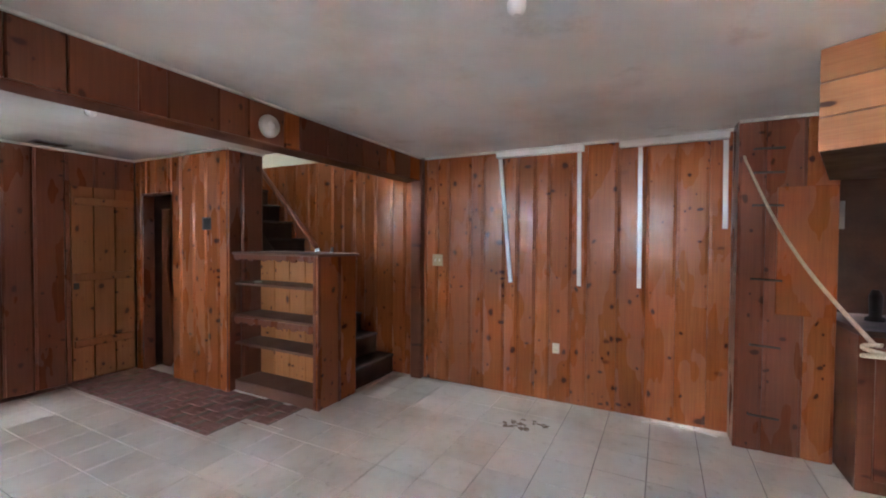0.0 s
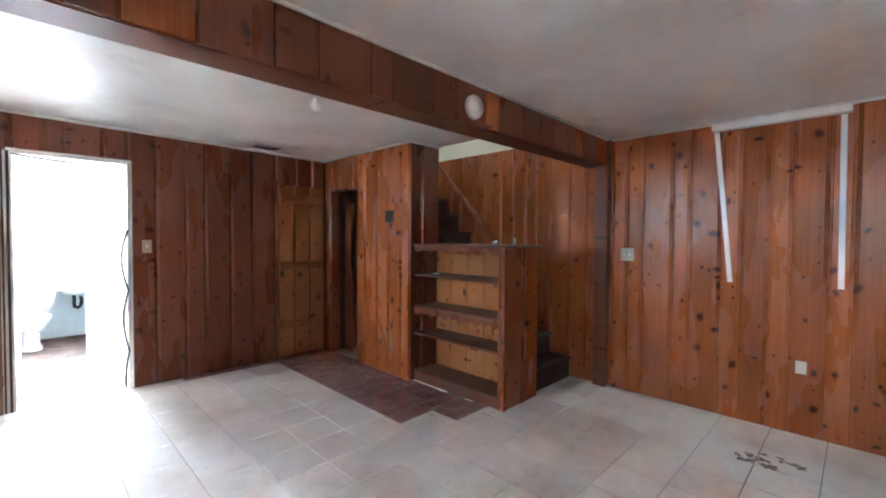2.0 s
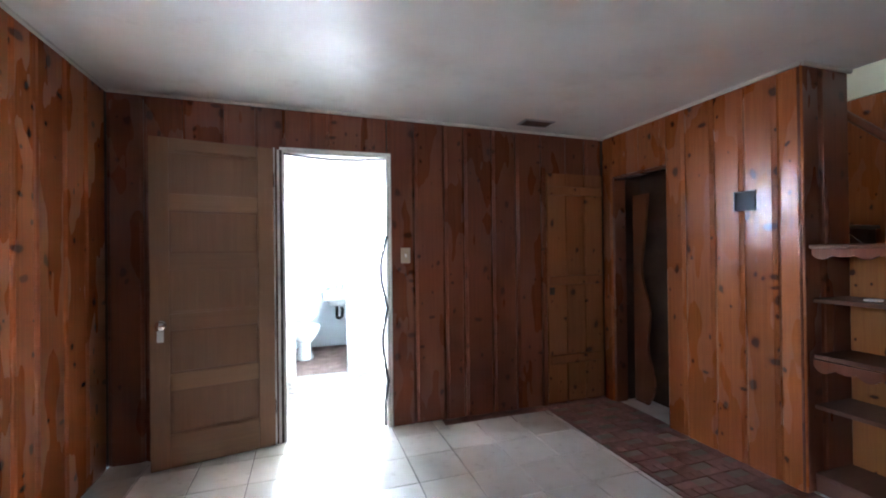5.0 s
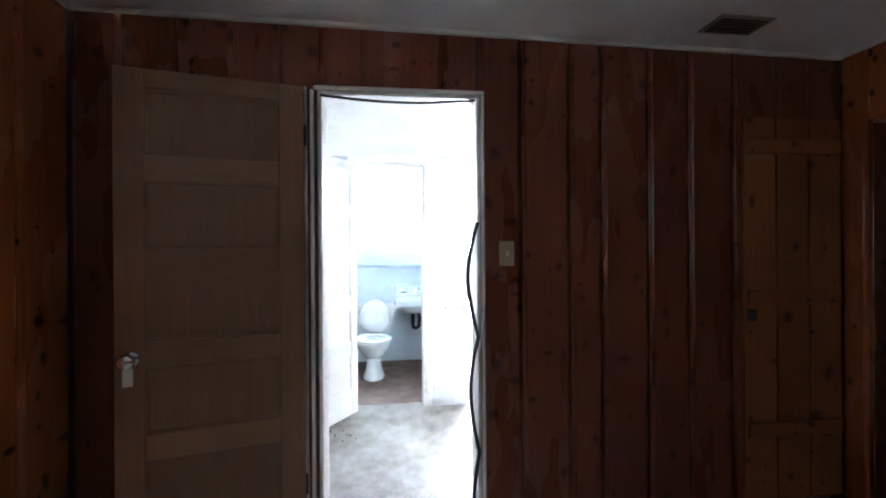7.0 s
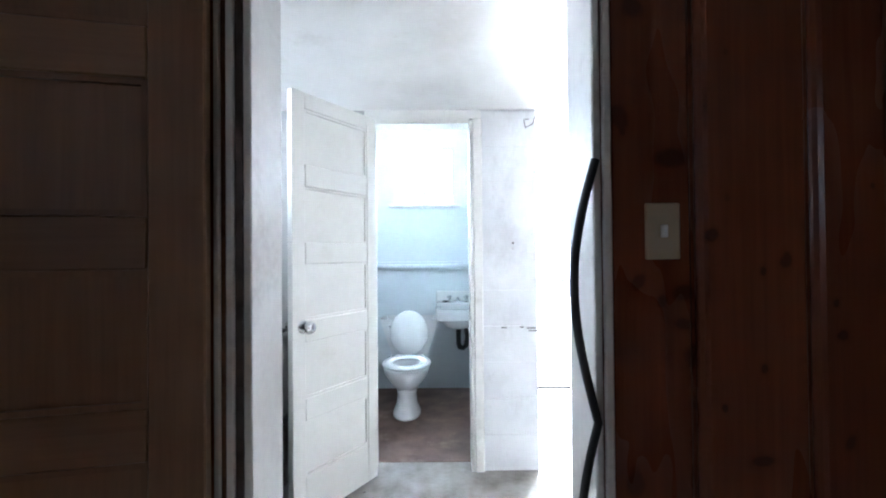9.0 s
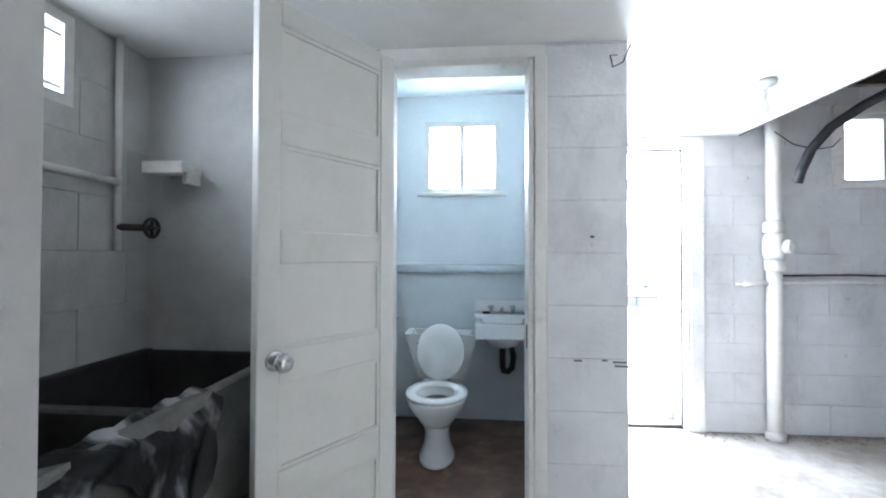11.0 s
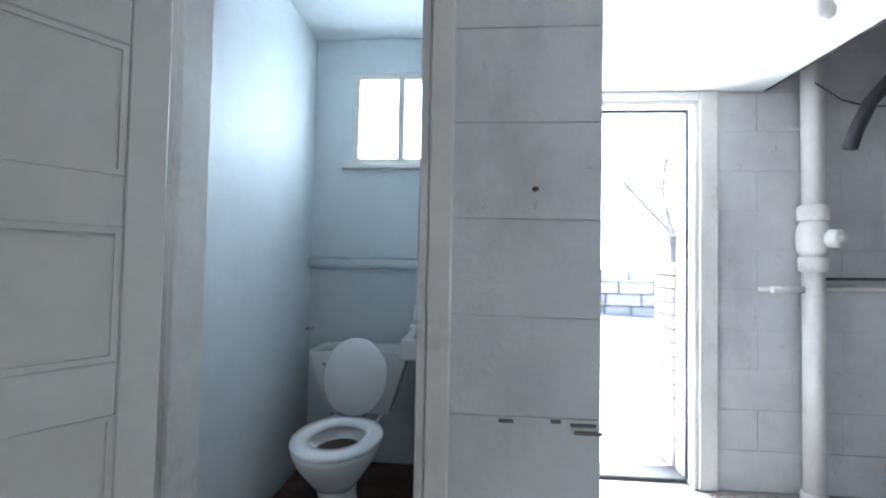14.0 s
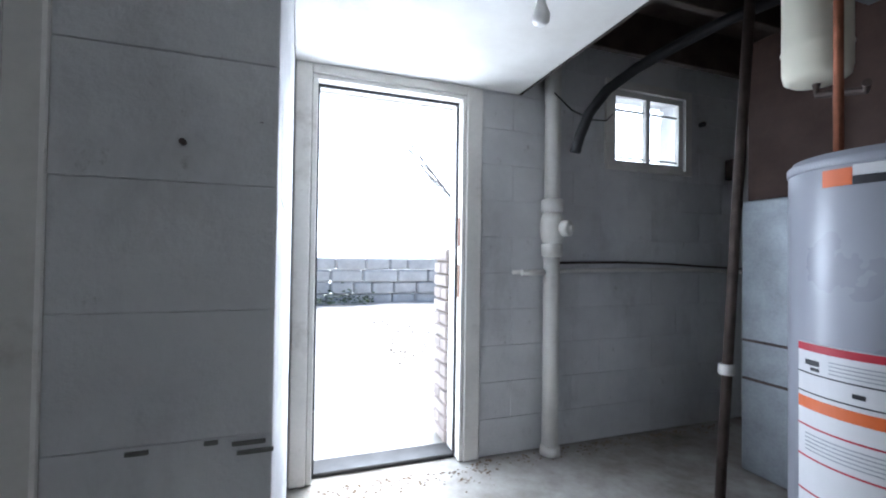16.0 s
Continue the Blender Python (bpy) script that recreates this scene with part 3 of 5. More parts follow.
# jamb lining of the doorway
fr = thing("door_frame", "worn white painted door lining with rough edges", "door frame", kind="structure")
for x0, x1 in ((-0.352, -0.335), (0.365, 0.382)):
    part("jamb", bx(x0, -0.005, 0, x1, 0.16, 1.99, bev=0.003), M_TRIM, fr)
part("head", bx(-0.352, -0.006, 1.983, 0.382, 0.161, 2.0, bev=0.003), M_TRIM, fr)
part("casing_edge", bx(-0.410, -0.012, 0, -0.3965, -0.0005, 2.012, bev=0.003), M_TRIM, fr)
part("casing_strip", bx(-0.396, -0.009, 0, -0.3855, -0.0005, 2.006, bev=0.002), M_RUST, fr, "reddish bare wood strip")
part("casing_edge", bx(-0.385, -0.012, 0, -0.3685, -0.0005, 2.0, bev=0.003), M_TRIM, fr)
# Gap beside the jamb, drawn as a dark-coloured strip.
part("casing_gap", bx(-0.368, -0.005, 0, -0.3525, -0.0005, 2.0), M_IRON, fr, "narrow dark groove")
part("casing_head", bx(-0.368, -0.012, 2.0005, 0.402, -0.0005, 2.02, bev=0.003), M_TRIM, fr)
part("casing_edge", bx(0.384, -0.012, 0, 0.402, -0.0005, 2.0, bev=0.003), M_TRIM, fr)

# loose black cable that hangs down the doorway
pts = []
for i in range(40):
    f = i / 39
    z = 1.41 - 1.38 * f
    pts.append((0.366 - 0.046 * abs(math.sin(f * math.pi * 2.6)) * (1.15 - 0.6 * f), -0.018 - 0.006 * math.sin(f * 9), z))
tagged(part("hanging_cable", tube(B(), pts, 0.009, 8), M_BLACK), "black cable hanging loosely down the door jamb", "cable")
tagged(part("overhead_cable", tube(B(), [(-0.34 + 0.7 * i / 12, -0.012, 1.975 - 0.022 * math.sin(math.pi * i / 12)) for i in range(13)], 0.006, 8), M_IRON), "thin cable sagging under the door head", "cable")

# ledged plank door in the corner
pd = thing("plank_door", "closed knotty pine plank door with three ledges", "door", pose(2.262, -0.001, 0.02, 0, 0, 180))
_w = 0.555
for i in range(3):
    o = new("board", piece_mesh(_w / 3 - 0.003, 1.915, 0.022, 0.004, M_PLANKDOOR, "board"))
    o.parent, o.location = pd, (i * _w / 3 + 0.001, 0.003, 0)
for z in (0.32, 0.98, 1.73):
    part("ledge", bx(0.015, 0.0255, z, _w - 0.015, 0.045, z + 0.075, bev=0.006), M_PLANKDOOR, pd)
part("latch", bx(_w - 0.055, 0.0255, 0.90, _w - 0.015, 0.05, 0.96, bev=0.004), M_IRON, pd, "small dark iron latch")
tagged(part("plank_door_casing", bx(1.665, -0.028, 0, 1.703, -0.0005, 1.98, bev=0.004), M_PINE_DARKRED), "narrow pine casing beside the plank door", "trim", kind="structure")

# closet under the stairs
# Near-black lining; the side piece hides the white wall behind it.
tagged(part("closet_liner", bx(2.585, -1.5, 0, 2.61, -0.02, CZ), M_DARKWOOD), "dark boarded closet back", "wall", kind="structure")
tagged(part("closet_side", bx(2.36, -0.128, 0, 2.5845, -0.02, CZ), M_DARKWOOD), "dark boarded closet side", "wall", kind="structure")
cas = thing("closet_casing", "dark pine casing inside the closet opening", "trim", kind="structure")
part("side", bx(2.283, -0.155, 0, 2.40, -0.132, 1.9, bev=0.003), M_PINE_DARKRED, cas)
part("head", bx(2.283, -0.678, 1.882, 2.37, -0.155, 1.902, bev=0.003), M_PINE_DARKRED, cas)
bm, pr = B(), []
for i in range(31):
    f = i / 30
    pr.append((-0.30 - 0.04 * math.sin(f * 7) - 0.05 * math.sin(f * 17) * (1 - f), f * 1.75))
va = [[bm.verts.new((2.47 + dx, -0.16, z)) for y, z in pr] for dx in (0, 0.02)]
vb = [[bm.verts.new((2.47 + dx, y, z)) for y, z in pr] for dx in (0, 0.02)]
for i in range(30):
    bm.faces.new((va[0][i], va[0][i + 1], vb[0][i + 1], vb[0][i]))
    bm.faces.new((va[1][i], vb[1][i], vb[1][i + 1], va[1][i + 1]))
    bm.faces.new((vb[0][i], vb[0][i + 1], vb[1][i + 1], vb[1][i]))
tagged(part("wavy_board", bm, M_BEAM), "pine board with a wavy sawn edge in the closet", "board")

# bookcase in the half wall
bc = thing("bookcase", "knotty pine built-in bookcase with scalloped shelf trims", "bookcase", pose(2.345, -2.615, 0))
bl, bd, bh = 1.048, 0.36, 1.305
part("side", bx(0.0, 0.0, 0, bd + 0.13, 0.022, bh - 0.024, bev=0.003), M_PINE, bc)
part("corner_stile", bx(-0.006, -0.012, 0, 0.03, 0.0, bh - 0.024, bev=0.004), M_PINE_DARKRED, bc)
part("side_batten", bx(0.24, -0.013, 0, 0.275, -0.0005, bh - 0.03, bev=0.004), M_PINE_DARKRED, bc)
part("front_stile", bx(-0.004, 0.0225, 0, 0.016, 0.05, bh - 0.024, bev=0.003), M_PINE_DARKRED, bc)
for i in range(5):
    o = new("back_board", piece_mesh((bl - 0.03) / 5 - 0.002, bh - 0.03, 0.016, 0.006, M_PINE_LIGHT, "board"))
    o.parent, o.matrix_basis = bc, pose(0.30, 0.024 + i * (bl - 0.03) / 5, 0.0, 0, 0, 90)
part("top_board", bx(-0.025, -0.03, bh - 0.022, bd + 0.14, bl, bh, bev=0.005), M_SHELF, bc)
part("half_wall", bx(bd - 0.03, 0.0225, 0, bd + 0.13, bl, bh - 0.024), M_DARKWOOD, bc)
for z in (0.10, 0.46, 0.725, 1.02):
    part("shelf", bx(0.004, 0.051 if z > 0.2 else 0.0235, z - 0.022, 0.299, bl - 0.001, z, bev=0.003), M_SHELF, bc)
part("toe_board", bx(0.006, 0.0235, 0, 0.024, bl - 0.001, 0.0775), M_SHELF, bc)


def scallop(z, depth):
    bm = B()
    n = 72
    rows = []
    for x in (-0.008, 0.006):
        top, low = [], []
        for i in range(n + 1):
            y = 0.045 + (bl - 0.05) * i / n
            ph = (i / n * 5.5) % 1.0
            low.append(bm.verts.new((x, y, z - depth * (0.55 + 0.45 * abs(math.sin(ph * math.pi * 2)) ** 0.7 * (1 if ph < 0.5 else 0.55)))))
            top.append(bm.verts.new((x, y, z)))
        rows.append((top, low))
    for i in range(n):
        (t0, l0), (t1, l1) = rows
        bm.faces.new((t0[i], t0[i + 1], l0[i + 1], l0[i]))
        bm.faces.new((t1[i], l1[i], l1[i + 1], t1[i + 1]))
        bm.faces.new((l0[i], l0[i + 1], l1[i + 1], l1[i]))
        bm.faces.new((t0[i], t1[i], t1[i + 1], t0[i + 1]))
    return bm


part("scalloped_trim", scallop(bh - 0.023, 0.055), M_PINE_DARKRED, bc)
part("scalloped_trim", scallop(0.70, 0.065), M_PINE_DARKRED, bc)
tagged(part("paper_scrap", bx(2.42, -1.80, 1.0205, 2.47, -1.74, 1.032, bev=0.005), M_WHITE), "small crumpled white scrap on a shelf", "scrap")
tagged(part("small_fitting", lathe(B(), [(0.022, 0), (0.024, 0.012), (0.012, 0.02), (0.014, 0.05), (0.006, 0.055)], 14, pose(2.62, -2.52, 1.3055)), M_CHROME), "small metal fitting on the bookcase top", "fitting")

# staircase
st = thing("staircase", "steep dark wooden stairs with worn treads", "staircase")
sx0, sx1 = 2.85, 3.505
for i in range(12):
    y, z = -2.58 + 0.215 * i, 0.205 * i
    part("riser", bx(sx0, y + 0.02, z, sx1, y + 0.04, z + 0.18), M_DARKWOOD, st)
    part("tread", bx(sx0, y - 0.005, z + 0.18, sx1, y + 0.245, z + 0.205, bev=0.006), M_STAIR, st)
bm = B()
va = [bm.verts.new((x, y, z)) for x in (2.8375, 2.8485) for y, z in ((-2.59, 0), (-2.59, 0.30), (0.0, 2.77), (0.0, 0))]
for f in ((0, 1, 2, 3), (7, 6, 5, 4), (0, 4, 5, 1), (1, 5, 6, 2), (2, 6, 7, 3), (3, 7, 4, 0)):
    bm.faces.new([va[i] for i in f])
part("stringer", bm, M_DARKWOOD, st)
hr = thing("handrail", "sloping brown wooden handrail beside the stairs", "handrail")
part("rail", tube(B(), [(2.765, -2.20, 1.345), (2.765, -1.57, 1.985), (2.765, -0.6, 2.95)], 0.022, 10), M_PINE_DARKRED, hr)
part("bracket", bx(2.752, -2.24, 1.3055, 2.778, -2.18, 1.345, bev=0.004), M_CHROME, hr)

# electrical fittings in the panelled room


def plate(name, label, cat, m, mat, slots, w=0.072, h=0.116):
    p = thing(name, label, cat, m)
    part("plate", bx(-w / 2, 0.0005, -h / 2, w / 2, 0.007, h / 2, bev=0.003), mat, p)
    for x, z, sw, sh in slots:
        part("toggle", bx(x - sw / 2, 0.007, z - sh / 2, x + sw / 2, 0.017, z + sh / 2, bev=0.002), M_WHITE, p)
    return p


plate("light_switch", "ivory switch plate on the board wall", "switch", pose(0.507, 0.0, 1.265, 0, 0, 180), M_IVORY, [(0, 0, 0.012, 0.026)])
plate("light_switch", "ivory double switch plate on the board wall", "switch", pose(3.528, -3.10, 1.225, 0, 0, 90), M_IVORY, [(-0.024, 0, 0.011, 0.024), (0.024, 0, 0.011, 0.024)], 0.118, 0.116)
plate("wall_outlet", "small white wall outlet hanging loose", "outlet", pose(3.528, -4.30, 0.475, 0, 0, 90), M_WHITE, [(0, 0.02, 0.03, 0.025), (0, -0.025, 0.03, 0.025)], 0.06, 0.09)
tb = thing("wall_box", "empty black electrical box in the board wall", "electrical box", pose(2.28, -1.265, 1.57, 0, 0, 90))
# Shade inside the empty box, put in as a flat black plate.
part("cavity", bx(-0.058, 0.0005, -0.052, 0.058, 0.003, 0.052, bev=0.001), M_VOID, tb)
bm = B()
for q in ((-0.066, -0.06, 0.066, -0.052), (-0.066, 0.052, 0.066, 0.06), (-0.066, -0.052, -0.058, 0.052), (0.058, -0.052, 0.066, 0.052)):
    box(bm, q[0], 0.0005, q[1], q[2], 0.006, q[3])
part("rim", bm, M_DARKWOOD, tb)
sm = thing("smoke_alarm", "round white smoke alarm on the ceiling beam", "smoke alarm", pose(1.605, -2.922, 2.135, 90, 0, 0))
part("body", lathe(B(), [(0.070, 0), (0.070, 0.018), (0.062, 0.034), (0.02, 0.038)], 32), M_WHITE, sm)
part("grille", lathe(B(), [(0.03, 0.0365), (0.03, 0.041), (0.01, 0.042)], 20), M_WHITE, sm)
vt = thing("ceiling_vent", "small grey metal ceiling vent", "vent", pose(1.50, -0.22, cz(1.5)))
part("frame", bx(-0.13, -0.075, -0.008, 0.13, 0.075, -0.0005, bev=0.003), M_GALV, vt)
for i in range(6):
    part("slat", bx(-0.11, -0.055 + i * 0.02, -0.013, 0.11, -0.048 + i * 0.02, -0.0085), M_DARKWOOD, vt)


def lampholder(m, label, tilt=0):
    l = thing("ceiling_light", label, "ceiling light", m, "bare bulb holders")
    part("base", lathe(B(), [(0.058, -0.0005), (0.056, -0.02), (0.036, -0.032), (0.024, -0.036)], 24), M_WHITE, l)
    part("socket", lathe(B(), [(0.022, -0.036), (0.021, -0.075), (0.017, -0.08)], 18), M_WHITE, l)
    part("bulb", lathe(B(), [(0.014, -0.081), (0.018, -0.095), (0.030, -0.125), (0.028, -0.148), (0.012, -0.162)], 18), M_WHITE, l)
    return l


lampholder(pose(0.98, -2.2, cz(0.98)), "white ceiling lampholder with a bare bulb")
lampholder(pose(1.03, -4.715, cz(1.03)), "white ceiling lampholder with a bare bulb")
lampholder(pose(1.37, 1.95, 2.035), "white ceiling lampholder with a bare bulb")
lampholder(pose(-0.03, 2.06, 2.40), "small bathroom lampholder with a bare bulb")

# shade rails with hanging side channels on the lit wall


def channel(p0, p1, parent):
    (y0, z0), (y1, z1) = p0, p1
    n = Vector((0, y1 - y0, z1 - z0)).normalized()
    s = Vector((0, n.z, -n.y))
    bm = B()
    rings = []
    for y, z in (p0, p1):
        c = Vector((3.512, y, z))
        rings.append([bm.verts.new(c + s * a + Vector((b, 0, 0))) for a, b in ((-0.016, 0.016), (0.016, 0.016), (0.016, 0.0), (0.006, 0.0), (0.006, 0.007), (-0.006, 0.007), (-0.006, 0.0), (-0.016, 0.0))])
    for i in range(8):
        bm.faces.new((rings[0][i], rings[0][(i + 1) % 8], rings[1][(i + 1) % 8], rings[1][i]))
    bm.faces.new(rings[0])
    bm.faces.new(rings[1][::-1])
    part("side_channel", bm, M_WHITE, parent)


for y0, y1, ch in ((-4.52, -3.74, (((-3.765, 2.19), (-3.875, 1.04)), ((-4.48, 2.19), (-4.49, 1.04)))),
                   (-5.55, -4.80, (((-4.955, 2.19), (-4.96, 1.05)), ((-5.53, 2.19), (-5.535, 1.53))))):
    b = thing("shade_rail", "white window shade rail with hanging side channels", "shade rail", group="shade rails on the east wall")
    part("headrail", bx(3.465, y0, 2.195, 3.529, y1, 2.243, bev=0.005), M_WHITE, b)
    for p0, p1 in ch:
        channel(p0, p1, b)

# bar corner with soffit, low counter, rope and nails
sf = thing("bar_soffit", "pine-boarded soffit hanging over the bar corner", "soffit")
poly = [(2.15, -5.72), (1.55, -6.70), (3.29, -6.70), (3.29, -6.06)]
part("body", prism(B(), poly, 1.83, CZ - 0.002), M_DARKWOOD, sf)
_d = Vector((poly[1][0] - poly[0][0], poly[1][1] - poly[0][1]))
_a = math.degrees(math.atan2(-_d.y, -_d.x))
for i in range(3):
    bm = bx(0, 0.001, 0, _d.length, 0.02, 0.142, bev=0.003)
    part("board", bm, M_SOFFIT, sf, "", pose(poly[1][0], poly[1][1], 1.825 + i * 0.147, 0, 0, _a))
bar = thing("bar_counter", "dark stained wooden bar cabinet in the alcove", "bar cabinet")
part("body", bx(3.0, -6.74, 0, 3.74, -6.13, 0.90, bev=0.004), M_BEAM, bar)
part("counter_top", bx(2.97, -6.74, 0.9005, 3.74, -6.125, 0.935, bev=0.005), M_DARKWOOD, bar)
part("door", bx(2.98, -6.72, 0.08, 2.9995, -6.2, 0.84, bev=0.004), M_PINE_DARKRED, bar)
tagged(part("bottle_stand", lathe(B(), [(0.05, 0), (0.05, 0.02), (0.03, 0.03), (0.035, 0.16), (0.02, 0.2)], 14, pose(3.4, -6.33, 0.9355)), M_VOID), "small dark jug on the bar counter", "jug")
plate("light_switch", "grey switch plate in the bar alcove", "switch", pose(3.749, -6.22, 1.63, 0, 0, 90), M_GALV, [(0, 0, 0.03, 0.06)], 0.10, 0.20)
tagged(part("pale_panel", bx(3.284, -6.11, 0.95, 3.2995, -5.80, 1.80, bev=0.003), M_PINE), "lighter knotty pine panel fixed on the wall", "panel")
for z in (0.25, 0.73, 1.18, 1.68, 1.90, 2.06):
    tagged(part("iron_hook", tube(B(), [(3.283, -5.665, z), (3.272, -5.67, z + 0.002), (3.272, -5.83, z - 0.004)], 0.008, 8), M_IRON), "long dark iron spike on the board wall", "hook", "iron hooks")
pts = []
for i in range(31):
    f = i / 30
    pts.append((3.27 - 1.52 * f, -5.62 - 0.16 * f, 1.98 - 0.90 * f - 0.10 * math.sin(math.pi * f)))
for i in range(40):
    g = i / 40 * 4 * math.pi
    pts.append((1.72 + 0.03 * math.cos(g), -5.80 + 0.06 * math.sin(g), 1.06 + 0.02 * math.cos(g * 0.5)))
pts += [(1.75, -5.95, 1.15), (1.85, -6.2, 1.5), (1.9, -6.35, 1.829)]
tagged(part("rope", tube(B(), [(3.282, -5.61, 2.02)] + pts, 0.008, 7), M_ROPE), "pale cotton rope tied up and looped at its end", "rope")

# litter on the tiles
rnd = random.Random(12)
for n, (cx, cy) in enumerate(((2.86, -4.10), (2.92, -4.16), (2.98, -4.30), (2.84, -4.22))):
    bm = B()
    for i in range(9):
        x, y, g = cx + rnd.gauss(0, 0.022), cy + rnd.gauss(0, 0.03), rnd.uniform(0, 3)
        v = [bm.verts.new((x + 0.02 * math.cos(g + q) * r, y + 0.02 * math.sin(g + q) * r, 0.002 + 0.004 * rnd.random())) for q, r in ((0, 1.4), (1.6, 0.5), (3.1, 1.2), (4.7, 0.6))]
        top = bmesh.ops.extrude_face_region(bm, geom=[bm.faces.new(v)])
        for q in top["geom"]:
            if isinstance(q, bmesh.types.BMVert):
                q.co.z += 0.003
    tagged(part("dry_leaf_pile", bm, M_SOIL), "dry brown leaf crumbs on the tiled floor", "leaf litter", "leaf litter on tiles", "stuff")
tagged(part("floor_cord", tube(B(), [(3.40, -5.0, 0.008), (3.46, -5.15, 0.01), (3.44, -5.35, 0.008), (3.40, -5.50, 0.008)], 0.006, 8), M_WHITE), "short white cord lying along the wall foot", "cord")

# ---- utility room ----
a = math.degrees(math.atan2(-0.834, -0.552))
panel_door("bathroom_door", "old white painted five-panel door standing open", 0.545, 1.955, 0.035, M_WHITEDOOR, M_WHITEDOOR, M_WHITEDOOR, M_CHROME,
           pose(-0.335, 1.462, 0.012, 0, 0, a), 0.885, M_WHITEDOOR, 0.07)
bf = thing("bathroom_door_frame", "worn cream painted bathroom door frame", "door frame", kind="structure")
part("jamb", bx(0.212, 1.495, 0, 0.232, 1.63, 1.975, bev=0.003), M_TRIM, bf)
part("casing", bx(0.2325, 1.487, 0, 0.283, 1.5045, 1.985, bev=0.004), M_TRIM, bf)
part("jamb_core", bx(0.2325, 1.515, 0, 0.279, 1.62, 1.985), M_TRIM, bf)
part("jamb", bx(-0.345, 1.505, 0, -0.328, 1.61, 1.975, bev=0.003), M_TRIM, bf)
part("jamb_core", bx(-0.38, 1.507, 0, -0.3455, 1.603, 1.985), M_TRIM, bf)
part("head", bx(-0.328, 1.497, 1.958, 0.212, 1.61, 1.984, bev=0.003), M_TRIM, bf)
part("strike_plate", bx(0.2095, 1.53, 0.84, 0.2119, 1.56, 0.93), M_IRON, bf)


def slider_window(name, label, m, w, h, depth, bars=False, casing=0.0, sill=True):
    """A two-sash window; local x along the wall, y into the room, origin at the lower corner of the clear opening."""
    win = thing(name, label, "window", m, kind="structure")
    f = 0.036
    fr = B()
    box(fr, 0, -0.05, 0, f, -0.005, h)
    box(fr, w - f, -0.05, 0, w, -0.005, h)
    box(fr, f, -0.05, 0, w - f, -0.005, f)
    box(fr, f, -0.05, h - f, w - f, -0.005, h)
    part("window_frame", fr, M_TRIM, win)
    part("mullion", bx(w / 2 - 0.018, -0.047, f, w / 2 + 0.018, -0.003, h - f, bev=0.003), M_TRIM, win)
    for x0, x1 in ((f, w / 2 - 0.018), (w / 2 + 0.018, w - f)):
        g = part("pane", bx(x0, -0.032, f, x1, -0.028, h - f), M_GLASS, win)
        g.visible_shadow = False
        if bars:
            part("glazing_bar", bx(x0, -0.0275, h * 0.74, x1, -0.018, h * 0.74 + 0.012), M_TRIM, win)
            part("glazing_bar", bx(x0, -0.0275, 0.055, x1, -0.018, 0.065), M_TRIM, win)
    if sill:
        part("window_sill", bx(-0.05, 0.0005, -0.03, w + 0.05, 0.03, -0.001, bev=0.004), M_TRIM, win)
    if casing:
        cs = B()
        c = casing
        box(cs, -c, 0.0005, 0, -0.001, 0.018, h)
        box(cs, w + 0.001, 0.0005, 0, w + c, 0.018, h)
        box(cs, -c, 0.0005, h, w + c, 0.018, h + c)
        part("casing", cs, M_TRIM, win)
    return win


slider_window("window_1", "small white sliding window in the bathroom wall", pose(0.18, 2.97, 1.675, 0, 0, 180), 0.56, 0.53, 0.15)
slider_window("window_2", "small white barred basement window", pose(3.05, 2.88, 1.69, 0, 0, 180), 0.59, 0.48, 0.2, True, 0.055)
slider_window("window_3", "small white laundry window under the ceiling", pose(-1.37, 1.18, 1.71, 0, 0, -90), 0.635, 0.31, 0.18, True, sill=False)
slider_window("window_4", "small high window in the board wall", pose(-1.36, -4.4, 1.45, 0, 0, -90), 0.75, 0.6, 0.12)
slider_window("window_5", "small high window in the board wall", pose(-1.36, -1.75, 1.45, 0, 0, -90), 0.70, 0.6, 0.12)

# toilet
to = thing("toilet", "white porcelain toilet with its seat lid raised", "toilet", pose(-0.225, 2.36, -0.0005))
part("foot", lathe(B(), [(0.125, 0), (0.125, 0.02), (0.095, 0.08), (0.085, 0.16), (0.10, 0.22)], 28, pose(0, 0.02, 0), 0.85, 1.35), M_CHINA, to)
part("bowl", lathe(B(), [(0.085, 0.2), (0.115, 0.24), (0.165, 0.31), (0.185, 0.36), (0.185, 0.378), (0.130, 0.378), (0.115, 0.34), (0.07, 0.27), (0.02, 0.26)], 32, None, 0.96, 1.18), M_CHINA, to)
part("water", lathe(B(), [(0.106, 0.331), (0.09, 0.333), (0.02, 0.333)], 24, None, 0.96, 1.18), M_DARKWOOD, to, "dark standing water in the bowl")
part("seat", lathe(B(), [(0.115, 0.381), (0.118, 0.398), (0.150, 0.404), (0.186, 0.398), (0.190, 0.385), (0.186, 0.380), (0.116, 0.380), (0.115, 0.381)], 32, None, 0.98, 1.17, False), M_CHINA, to)
part("lid", lathe(B(), [(0.149, -0.009), (0.155, 0.0), (0.149, 0.009), (0.05, 0.012)], 32, pose(0, 0.245, 0.572, 80, 0, 0), 1.0, 1.17), M_CHINA, to)
part("shelf_bracket", bx(-0.12, 0.17, 0.36, 0.12, 0.40, 0.379, bev=0.01), M_CHINA, to)
for x in (-0.055, 0.055):
    part("hinge", tube(B(), [(x, 0.222, 0.39), (x, 0.222, 0.44)], 0.009, 8), M_CHROME, to)
bm = B()
